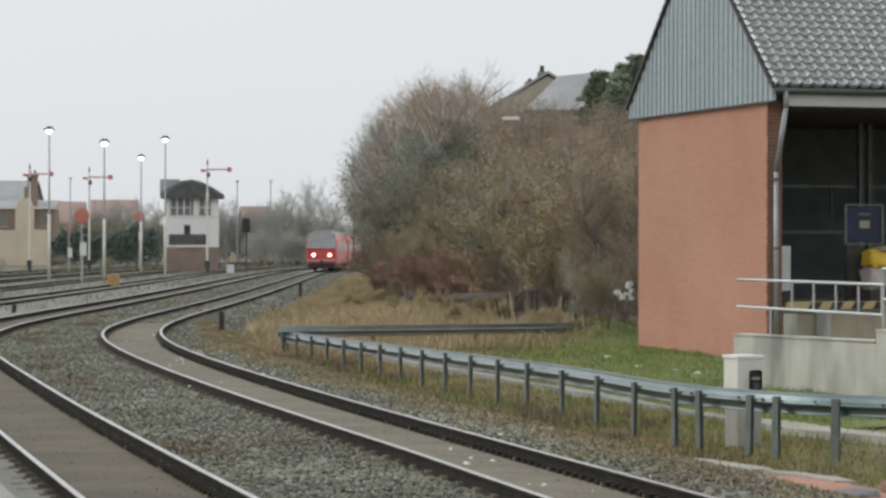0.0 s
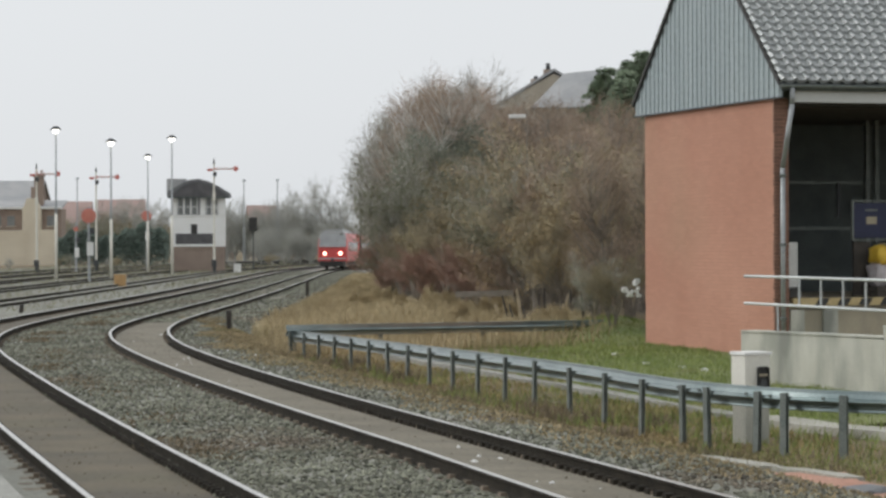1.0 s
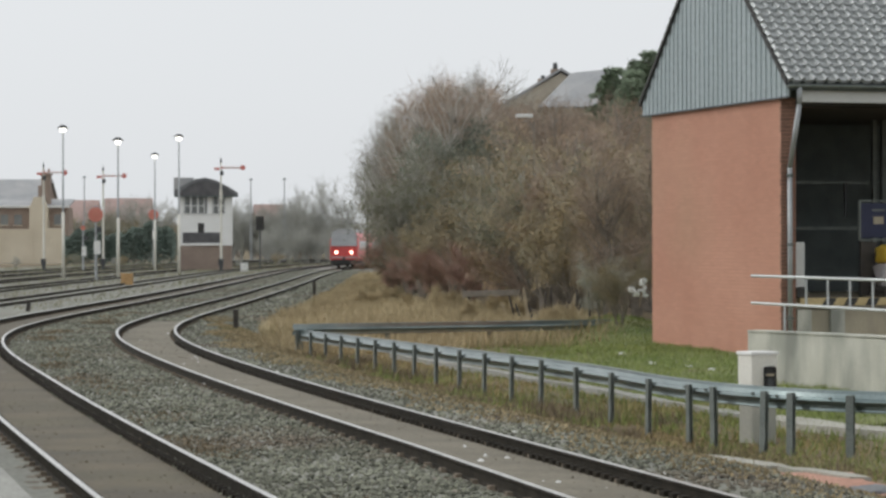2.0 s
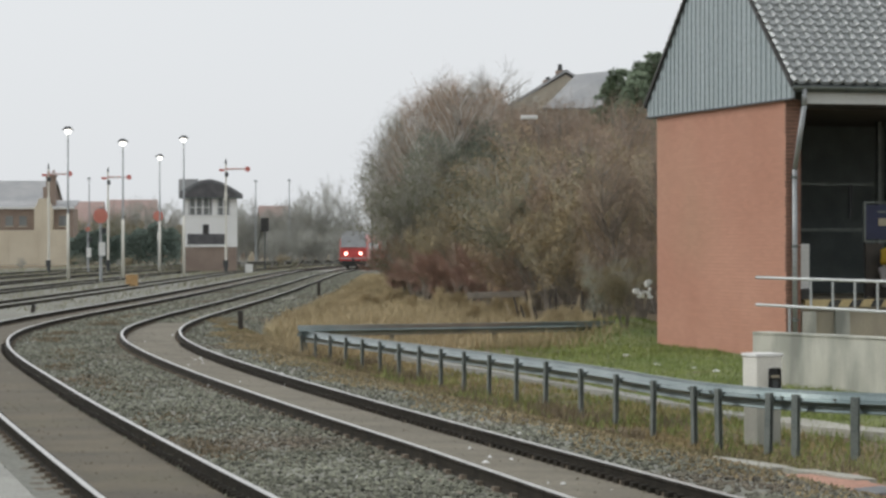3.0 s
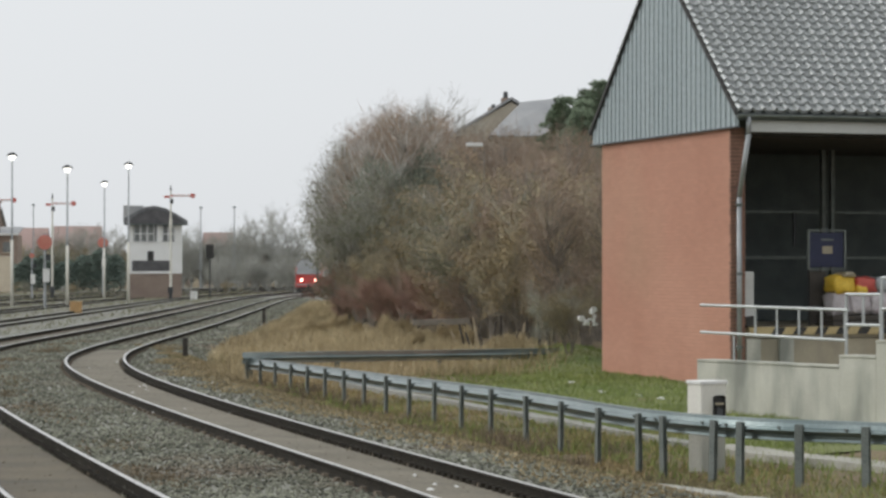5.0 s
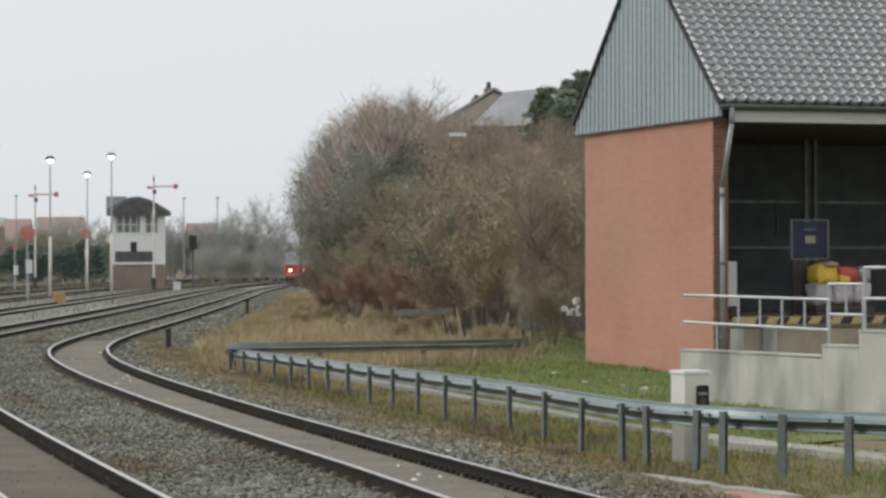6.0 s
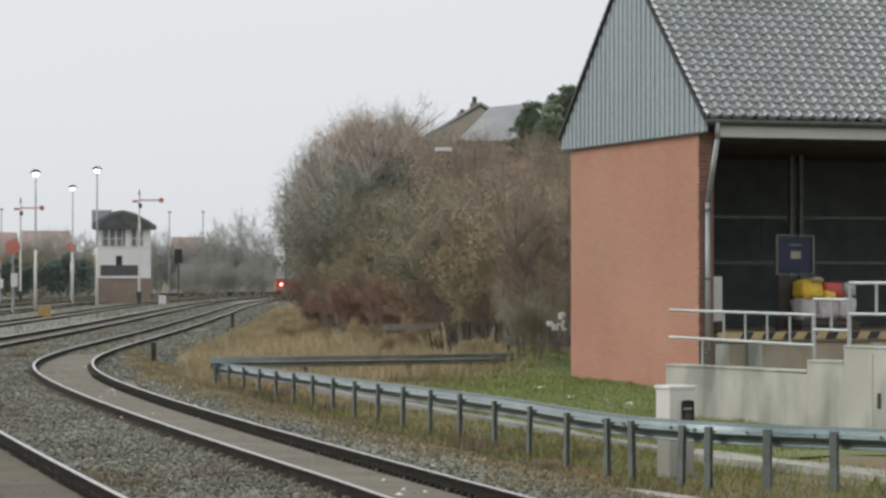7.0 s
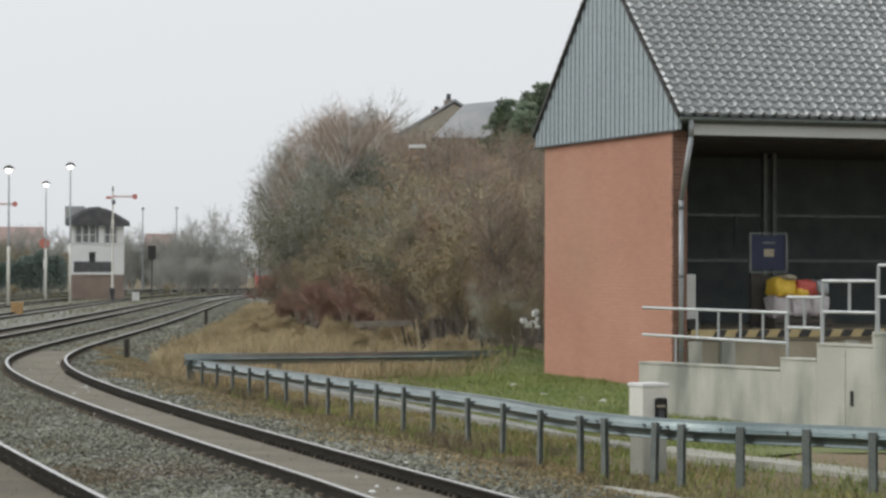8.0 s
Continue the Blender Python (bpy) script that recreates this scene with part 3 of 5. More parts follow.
def sack_pile():
    p = thing("sack_pile", on_shed(3.38, 0.75, 1.05), "pile of yellow, red and white plastic sacks on a pallet", "sacks")
    for z in (0.07, 0.2):
        part("pallet", box(nb(), (0, 0, z), (1.45, 0.8, 0.115)), M_WOOD, p, "dark wooden pallet")
    for x, z, w, h, m, k, l in (
        (-0.47, 0.14, 0.42, 0.5, M_SACKWHITE, 1, "grubby white sack"), (0.0, 0.14, 0.5, 0.48, M_SACKWHITE, 2, "grubby white sack"), (0.46, 0.14, 0.44, 0.54, M_SACKWHITE, 3, "grubby white sack"),
        (-0.4, 0.6, 0.56, 0.42, M_SACKYEL, 4, "yellow sack"), (0.12, 0.59, 0.5, 0.38, M_SACKRED, 5, "red sack"), (0.02, 0.58, 0.3, 0.22, M_SACKYEL, 6, "yellow sack"),
        (0.5, 0.64, 0.34, 0.34, M_ZINC, 7, "grey sack"), (-0.3, 0.98, 0.3, 0.1, M_CONCB, 8, "folded pale sack")):
        bm = lumpy(w, 0.6, h, k * 3.1)
        bmesh.ops.translate(bm, verts=bm.verts, vec=(x, -0.015 * k, z + 0.13))
        part("sack", bm, m, p, l, True)


def grey_locker():
    b = thing("locker", on_shed(0.56, 0.5, 1.05), "narrow pale grey metal locker on the dock", "locker")
    part("body", box(nb(), (0, 0, 0.62), (0.3, 0.35, 1.22), bevel=0.01), M_FASCIA, b)
    part("door", box(nb(), (0, -0.185, 0.62), (0.27, 0.015, 1.14), bevel=0.003), M_FASCIA, b)


bag = new("rubbish_bag", mesh_of("rubbish_bag", lumpy(0.24, 0.22, 0.24, 4.4), M_BLACK, True))
bag.matrix_world = on_shed(0.5, 0.13, 1.055)
tagged(bag, "small black plastic bag on the dock edge", "bag")
notice_board()
sack_pile()
grey_locker()

# ---- stepped ramp wall with its railing ----
RAMP = pose(5.5, 45.0, 0, 0, 0, -60)


def ramp():
    w = thing("ramp_wall", RAMP, "stained grey concrete ramp wall stepping up along the dock", "concrete wall")
    steps = [(0.0, 3.86, 0.72), (3.86, 4.77, 0.93), (4.77, 6.09, 1.2), (6.09, 14.0, 1.45)]
    for a, b, top in steps:
        bm = prism(nb(), [(a, -0.6), (b - 0.006, -0.6), (b - 0.006, top - 0.012 * b), (a, top - 0.012 * a)], "y", 0.0, 0.32)
        blk = part("wall_section", bm, M_CONC, w, "stained grey concrete section")
        part("coping", box(nb(), ((a + b) / 2, 0.16, top - 0.006 * (a + b) + 0.012), (b - a - 0.02, 0.36, 0.03), bevel=0.006), M_CONC, blk, "pale worn coping")
    part("ramp_surface", prism(nb(), [(0, -0.6), (14, -0.6), (14, 1.1), (6, 0.8), (0, 0.2)], "y", 0.33, 2.6), M_CONCB, w, "sloping ramp floor")
    r = thing("ramp_railing", RAMP, "galvanised tube railing stepping up along the ramp wall", "railing")
    y = 0.12

    def tube(a, b, rad=0.026, name="rail"):
        part(name, rod(nb(), (a[0], y, a[1]), (b[0], y, b[1]), rad), M_RAILPIPE, r)

    tube((-0.05, 1.68), (3.95, 1.64))
    tube((-0.05, 1.2), (3.9, 1.14))
    for i in range(5):
        x = 1.5 + i * 0.59
        tube((x, 1.19 - 0.016 * x), (x, 1.68 - 0.01 * x), 0.02, "baluster")
    tube((0.9, 0.7), (0.9, 1.18), 0.02, "support_post")
    for a, b, lo, hi, foot in ((3.9, 4.75, 1.4, 1.9, 0.88), (4.78, 6.06, 1.67, 2.17, 1.13), (6.1, 13.8, 1.92, 2.42, 1.36)):
        tube((a, hi), (b, hi))
        tube((a, lo), (b, lo))
        n = max(2, round((b - a) / 0.65))
        for i in range(n + 1):
            x = a + (b - a) * i / n
            tube((x, foot if i in (0, n) or i % 2 == 0 else lo), (x, hi), 0.024, "baluster")
    part("hatch", box(nb(), (5.62, -0.008, 0.3), (0.06, 0.03, 0.24), bevel=0.006), M_BLACK, w, "small dark hatch handle")
    part("joint_strip", box(nb(), (5.45, -0.004, 0.35), (0.025, 0.012, 1.4)), M_CONC, w)


ramp()


# ---- guardrail beside the track ----
WBEAM = [(0.06, 0.135), (0.048, 0.13), (0.045, 0.09), (0.03, 0.035), (-0.025, 0.014), (-0.04, 0.0), (-0.03, -0.016), (0.045, -0.055), (0.05, -0.1), (0.045, -0.125), (0.055, -0.135)]


def w_beam(name, pts, parent, steel=None):
    """A W-shaped sheet along a line of (x, y, z) points, bulging to its right side's rear."""
    v, f, n = [], [], len(WBEAM)
    pts = [Vector(p) for p in pts]
    for i, p in enumerate(pts):
        d = (pts[min(i + 1, len(pts) - 1)] - pts[max(i - 1, 0)])
        side = Vector((d.y, -d.x, 0)).normalized()
        for th in (0.0, 0.006):
            v += [tuple(p + side * (a + th) + Vector((0, 0, b))) for a, b in WBEAM]
    for i in range(len(pts) - 1):
        for j in range(n - 1):
            a = i * 2 * n + j
            f.append((a, a + 1, a + 1 + 2 * n, a + 2 * n))
            f.append((a + n, a + 2 * n + n, a + 2 * n + n + 1, a + n + 1))
        for j in (0, n - 1):
            a = i * 2 * n + j
            f.append((a, a + 2 * n, a + 3 * n, a + n))
    return part(name, raw_mesh(name, v, f, steel or M_GALV, False), None, parent, "W-shaped galvanised beam")


def sigma_post(top, foot):
    bm = nb()
    prism(bm, [(-0.05, -0.03), (0.05, -0.03), (0.05, -0.022), (0.006, -0.02), (0.006, 0.02), (0.05, 0.022), (0.05, 0.03), (-0.05, 0.03), (-0.05, 0.022), (-0.012, 0.02), (-0.012, -0.02), (-0.05, -0.022)], "z", foot, top)
    return bm


def rail_point(n):
    """Place of guardrail post n on the straight stretch; height of the beam's upper edge."""
    return 4.98 - 0.417 * n, 26.58 + 1.711 * n, 0.575 - 0.0178 * n


# the near end swings away from the track
BEND = [(9.6, 27.2), (7.9, 28.6), (6.5, 29.8), (5.6, 30.6), (4.98, 30.95), (4.51, 31.35), (3.93, 32.1), (3.32, 33.35), (2.8, 35.2), (2.33, 37.45)]


def guardrail():
    g = thing("guardrail", pose(0, 0, 0), "galvanised steel guardrail on closely set posts beside the track", "guardrail")
    line = [Vector((x, y, 0.45)) for x, y in BEND] + [Vector(rail_point(n)) for n in np.linspace(8, 20.2, 30)]
    # rounded course of the beam's upper edge
    for _ in range(2):
        line = [line[0]] + [q for a, b in zip(line, line[1:]) for q in (a.lerp(b, 0.25), a.lerp(b, 0.75))] + [line[-1]]

    def beside(p, i, d):
        t = line[min(i + 1, len(line) - 1)] - line[max(i - 1, 0)]
        return p + Vector((t.y, -t.x, 0)).normalized() * d, math.degrees(math.atan2(t.y, t.x))

    w_beam("beam", [beside(p, i, 0.1)[0] - Vector((0, 0, 0.135)) for i, p in enumerate(line)], g)
    # posts by their bearing from the origin, x over y
    bearings = [0.309, 0.279, 0.247, 0.2155, 0.1890, 0.1625, 0.1391, 0.1285, 0.1087, 0.0991, 0.0831, 0.0684, 0.0546] + [rail_point(n)[0] / rail_point(n)[1] for n in range(8, 21)]
    for k, q in enumerate(bearings):
        i = min(range(len(line)), key=lambda j: abs(line[j].x / line[j].y - q))
        i = max(1, min(len(line) - 2, i))
        a, b = line[i - 1], line[i + 1]
        u = (q * a.y - a.x) / ((b.x - a.x) - q * (b.y - a.y))
        c = a.lerp(b, max(-0.3, min(1.3, u)))
        (x, y, z), turn = beside(c, i, 0.0)
        top = z - (0.05 if k < 13 else 0.02)
        foot = float(rise(np.array(x), np.array(y))) - 0.35
        p = part("post", sigma_post(top, foot), M_GALVPOST, g, "grooved steel post")
        p.matrix_basis = pose(x, y, 0, random.uniform(-1, 1), random.uniform(-1, 1), turn + random.uniform(-2, 2))
        b = nb()
        box(b, (0.0, -0.07, z - 0.135), (0.05, 0.1, 0.07))
        rod(b, (0.0, -0.02, z - 0.135), (0.0, -0.17, z - 0.135), 0.014, seg=6)
        part("spacer", b, M_GALVPOST, p)
        part("bolt", rod(nb(), (0.3, -0.09, z - 0.1), (0.3, -0.05, z - 0.1), 0.018, seg=8), M_GALVPOST, p)


def cross_guardrail():
    g = thing("guardrail", pose(0, 0, 0), "low galvanised guardrail across the end of the grass", "guardrail")
    a, b = Vector((-3.45, 61.0, 0.37)), Vector((4.5, 65.6, 0.33))
    pts = [a.lerp(b, t) - Vector((0, 0, 0.155)) for t in np.linspace(0, 1, 24)]
    w_beam("beam", pts[::-1], g, M_GALV)
    for t in (0.02, 0.28, 0.6, 0.95):
        p = a.lerp(b, t)
        part("post", sigma_post(p.z - 0.02, -0.7), M_GALVPOST, g, "steel post").matrix_basis = pose(p.x, p.y + 0.12, 0, 0, 0, 30)


guardrail()
cross_guardrail()


# ---- concrete cabinet beside the guardrail ----
def cabinet():
    c = thing("trackside_cabinet", pose(4.22, 33.5, -0.46, 0, 0, 24), "off-white concrete trackside cabinet with a black panel for an opening", "cabinet")
    part("base", box(nb(), (0, 0, 0.28), (0.36, 0.34, 0.62), bevel=0.012), M_CONC, c, "grey concrete base")
    part("body", box(nb(), (0, 0, 0.92), (0.385, 0.36, 0.66), bevel=0.02), M_RENDER, c, "off-white painted body")
    part("lid", box(nb(), (0, 0, 1.27), (0.42, 0.39, 0.045), bevel=0.014), M_WHITE, c, "white overhanging lid")
    # flat black panel stands in for the dark inside an opening
    o = part("opening", box(nb(), (0.07, -0.181, 0.94), (0.17, 0.012, 0.32), bevel=0.05), M_BLACK, c, "black panel painted for an opening's dark")
    part("meter", rod(nb(), (0.07, -0.188, 0.89), (0.07, -0.213, 0.89), 0.05, seg=14), M_DARKSTEEL, o)
    part("bar", box(nb(), (0.07, -0.2, 0.99), (0.13, 0.02, 0.03)), M_CONCB, o)


cabinet()


# ---- signal box ----
def signal_box():
    b = thing("signal_box", pose(-22.1, 243.0, -0.3, 0, 0, 4), "two-storey white signal box on a brick base with a dark roof", "signal box")
    part("brick_base", box(nb(), (0, 2.6, 1.25), (4.9, 5.2, 2.5)), M_BROWNWALL, b, "red-brown brick base")
    part("upper_wall", box(nb(), (0, 2.6, 4.0), (5.0, 5.3, 3.0)), M_BOXWHITE, b, "white rendered wall")
    part("window_sill", box(nb(), (0, -0.08, 5.52), (5.1, 0.16, 0.08)), M_BOXWHITE, b)
    part("top_storey", box(nb(), (0, 2.65, 6.45), (4.6, 4.9, 1.9)), M_GLASS, b, "dark glazed control room")
    for x, pw in ((-2.32, 0.42), (0.38, 0.5), (2.2, 0.7)):
        part("mullion", box(nb(), (x, 0.1, 6.45), (pw, 0.22, 1.9)), M_BOXWHITE, b, "white window pier")
    for x in (-1.74, -1.08, -0.42, 0.98, 1.5):
        w = part("window", box(nb(), (x, 0.14, 6.4), (0.56, 0.06, 1.5)), M_GLASS, b, "dark window")
        for dx in (-0.28, 0.28):
            part("frame", box(nb(), (x + dx, 0.09, 6.4), (0.07, 0.08, 1.6)), M_BOXWHITE, w)
        part("sash_bar", box(nb(), (x, 0.09, 6.3), (0.56, 0.07, 0.07)), M_BOXWHITE, w)
    part("lower_apron", box(nb(), (-0.35, -0.06, 3.25), (3.7, 0.12, 1.0)), M_SLATE, b, "dark slate canopy")
    part("small_window", box(nb(), (-0.45, -0.03, 4.2), (0.6, 0.06, 0.9)), M_BLACK, b, "small dark window")
    part("door_sill", box(nb(), (0.2, -0.1, 2.62), (2.8, 0.2, 0.2)), M_BOXWHITE, b)
    part("roof", prism(nb(), [(-2.95, 7.22), (3.05, 7.22), (3.05, 7.55), (2.1, 8.15), (1.0, 8.72), (0.0, 8.98), (-0.9, 8.86), (-2.0, 8.3), (-2.95, 7.75)], "y", -0.6, 6.0), M_BOXROOF, b, "dark curved gable roof")
    part("gable_front", prism(nb(), [(-2.7, 7.3), (2.8, 7.3), (1.9, 8.0), (0.9, 8.5), (0.0, 8.72), (-0.8, 8.62), (-1.8, 8.1)], "y", -0.64, -0.602), M_SLATE, b, "dark boarded gable")
    part("gable_board", box(nb(), (0.05, -0.63, 7.2), (6.0, 0.06, 0.16)), M_DARK, b, "dark eaves board")
    part("side_roof", prism(nb(), [(-3.05, 7.3), (-1.6, 7.3), (-1.2, 9.0), (-3.05, 9.02)], "y", 0.4, 6.2), M_PALEROOF, b, "pale grey dormer side")


signal_box()


# ---- yard lamps ----
def yard_lamp(x, y, h):
    l = thing("yard_lamp", pose(x, y, -0.3), "tall concrete-grey yard lamp with a lit mushroom head", "lamp", "yard lamps")
    part("mast", rod(nb(), (0, 0, 0), (0, 0, h), 0.1, 0.06, 10), M_ZINC, l, "slim grey mast", True)
    part("sleeve", rod(nb(), (0, 0, 0), (0, 0, h * 0.45), 0.115, 0.105, 10), M_RENDER, l, "white painted lower sleeve", True)
    part("shade", rod(nb(), (0, 0, h + 0.06), (0, 0, h + 0.3), 0.44, 0.16, 16), M_DARKSTEEL, l, "dark dished shade", True)
    bm = nb()
    bmesh.ops.create_uvsphere(bm, u_segments=14, v_segments=8, radius=0.23, matrix=pose(0, 0, h - 0.02) @ Matrix.Diagonal((1, 1, 0.95, 1)))
    part("globe", bm, M_LAMPGLOW, l, "glowing white globe", True)
    return l


for lx, ly, lh in ((-27.2, 185, 11.0), (-23.2, 185, 10.1), (-26.4, 238, 10.9), (-20.8, 205, 11.2)):
    yard_lamp(lx, ly, lh)


# ---- semaphore and distant signals ----
def semaphore(x, y, h, arm=1, red_mast=True, label="semaphore signal with a raised red and white arm"):
    s = thing("semaphore_signal", pose(x, y, -0.3), label, "railway signal", "semaphore signals")
    mast = part("mast", rod(nb(), (0, 0, 0), (0, 0, h), 0.12, 0.07, 8), M_RENDER if red_mast else M_DARKSTEEL, s, "slim pale mast" if red_mast else "slim dark mast")
    part("mast_band", rod(nb(), (0, 0, h - 3.4), (0, 0, h - 2.6), 0.14, 0.13, 8), M_RENDER if red_mast else M_DARKSTEEL, mast)
    part("mast_foot", rod(nb(), (0, 0, 0), (0, 0, 1.2), 0.17, 0.15, 8), M_DARKSTEEL, mast)
    part("finial", rod(nb(), (0, 0, h), (0, 0, h + 0.5), 0.1, 0.02, 8), M_DARKSTEEL, s)
    if arm:
        a = part("arm", box(nb(), (arm * 1.0, -0.16, h - 0.5), (1.9, 0.05, 0.16), bevel=0.01), M_REDSIG, s, "red signal arm")
        part("arm_disc", rod(nb(), (arm * 2.0, -0.13, h - 0.5), (arm * 2.0, -0.19, h - 0.5), 0.24, seg=16), M_REDSIG, a)
        part("arm_stripe", box(nb(), (arm * 1.0, -0.195, h - 0.5), (1.6, 0.02, 0.09)), M_WHITE, a)
    part("lamp_box", box(nb(), (0.1, -0.2, h - 1.0), (0.3, 0.25, 0.4), bevel=0.02), M_DARKSTEEL, s)
    part("counter_arm", box(nb(), (-0.35, -0.15, h - 0.6), (0.5, 0.05, 0.22)), M_REDSIG if red_mast else M_DARKSTEEL, s)
    part("winch", box(nb(), (0, -0.25, 1.0), (0.45, 0.3, 0.6), bevel=0.02), M_DARKSTEEL, s)


semaphore(-19.7, 232, 10.1)
semaphore(-36.5, 236, 9.8)
semaphore(-31.5, 240, 9.6)
semaphore(-7.0, 256, 11.3, 0, False, "dark signal mast with a small cross arm by the bushes")


def distant_signal(x, y, z, r):
    s = thing("distant_signal", pose(x, y, -0.3), "round red distant signal disc on a post", "railway signal", "distant signals")
    part("mast", rod(nb(), (0, 0, 0), (0, 0, z + 0.6), 0.1, 0.09, 8), M_ZINC, s)
    part("disc", rod(nb(), (0, -0.14, z), (0, -0.18, z), r, seg=24), M_DISC, s, "red disc, paled for haze")
    d = part("rim", rod(nb(), (0, -0.1, z), (0, -0.13, z), r * 1.12, seg=24), M_REDSIG, s, "red rim")
    part("lamp_box", box(nb(), (0.25, -0.2, z - 1.0), (0.3, 0.3, 0.4), bevel=0.02), M_DARKSTEEL, s)
    part("plate", box(nb(), (0.1, -0.15, z - 2.2), (0.45, 0.04, 0.9)), M_WHITE, s, "white plate")


distant_signal(-22.8, 170, 4.6, 0.44)
distant_signal(-31.2, 280, 5.9, 0.5)
distant_signal(-33.4, 240, 4.2, 0.2)


def colour_light(x, y):
    s = thing("colour_light_signal", pose(x, y, -0.3), "dark colour light signal head on a thin post", "railway signal")
    part("mast", rod(nb(), (0, 0, 0), (0, 0, 4.2), 0.07, seg=8), M_DARKSTEEL, s)
    part("head", box(nb(), (0, -0.1, 4.6), (0.75, 0.3, 1.3), bevel=0.1), M_BLACK, s, "black signal head")


colour_light(-16.7, 240)


def trackside_box(x, y, w, h, m, label):
    b = thing("equipment_box", pose(x, y, -0.26), label, "equipment box")
    part("body", box(nb(), (0, 0, h / 2), (w, w * 0.8, h), bevel=0.03), m, b)
    part("lid", box(nb(), (0, 0, h + 0.025), (w * 1.08, w * 0.88, 0.05), bevel=0.015), m, b)


trackside_box(-17.6, 232, 0.62, 0.85, M_WHITE, "white concrete equipment box beside the track")
trackside_box(-18.9, 155, 0.7, 0.75, M_ORANGE, "orange equipment box between yard tracks")


def marker_post(x, y, h, lean=0.0):
    p = thing("marker_post", pose(x, y, -0.35, 0, lean), "short dark wooden post beside the track", "post", "marker posts")
    part("shaft", box(nb(), (0, 0, h / 2), (0.14, 0.14, h), bevel=0.012), M_WOOD, p)
    part("cap", box(nb(), (0, 0, h + 0.02), (0.16, 0.16, 0.04), bevel=0.01), M_BLACK, p)


marker_post(-5.75, 72.6, 0.72)
marker_post(-5.9, 122.0, 0.85)
marker_post(-15.0, 93.0, 0.45, 8)


def debris(x, y, m, sz, label, name="concrete_block"):
    z = float(rise(np.array(x), np.array(y)))
    o = new(name, mesh_of(name, lumpy(*sz, x * 7.7, 2), m))
    o.matrix_world = pose(x, y, z - 0.02, 0, 0, random.uniform(0, 180))
    tagged(o, label, "debris")


debris(-6.2, 113, M_GRAVELPALE, (1.9, 0.4, 0.2), "pale broken concrete beam lying in dry grass")
debris(-7.0, 116, M_GRAVELPALE, (1.2, 0.4, 0.25), "pale broken concrete beam lying in dry grass")
debris(-4.6, 60.5, M_WOOD, (0.5, 0.35, 0.2), "dark clod lying by the ballast", "earth_clod")
debris(-5.9, 65.0, M_WHITE, (0.16, 0.14, 0.14), "white stone lying by the track", "white_stone")
debris(4.5, 26.3, M_BOXROOF, (0.62, 0.3, 0.13), "grey stone slab lying by the red gravel", "stone_slab")
debris(4.95, 26.6, M_BRICKDARK, (0.3, 0.2, 0.2), "dark red broken brick lying by the red gravel", "broken_brick")
for px_, py_ in ((4.4, 52.0), (5.0, 50.5), (5.3, 49.2), (4.1, 56.5)):
    debris(px_, py_, M_WHITE, (0.15, 0.1, 0.08), "scrap of white paper lying in grass", "paper_scrap")


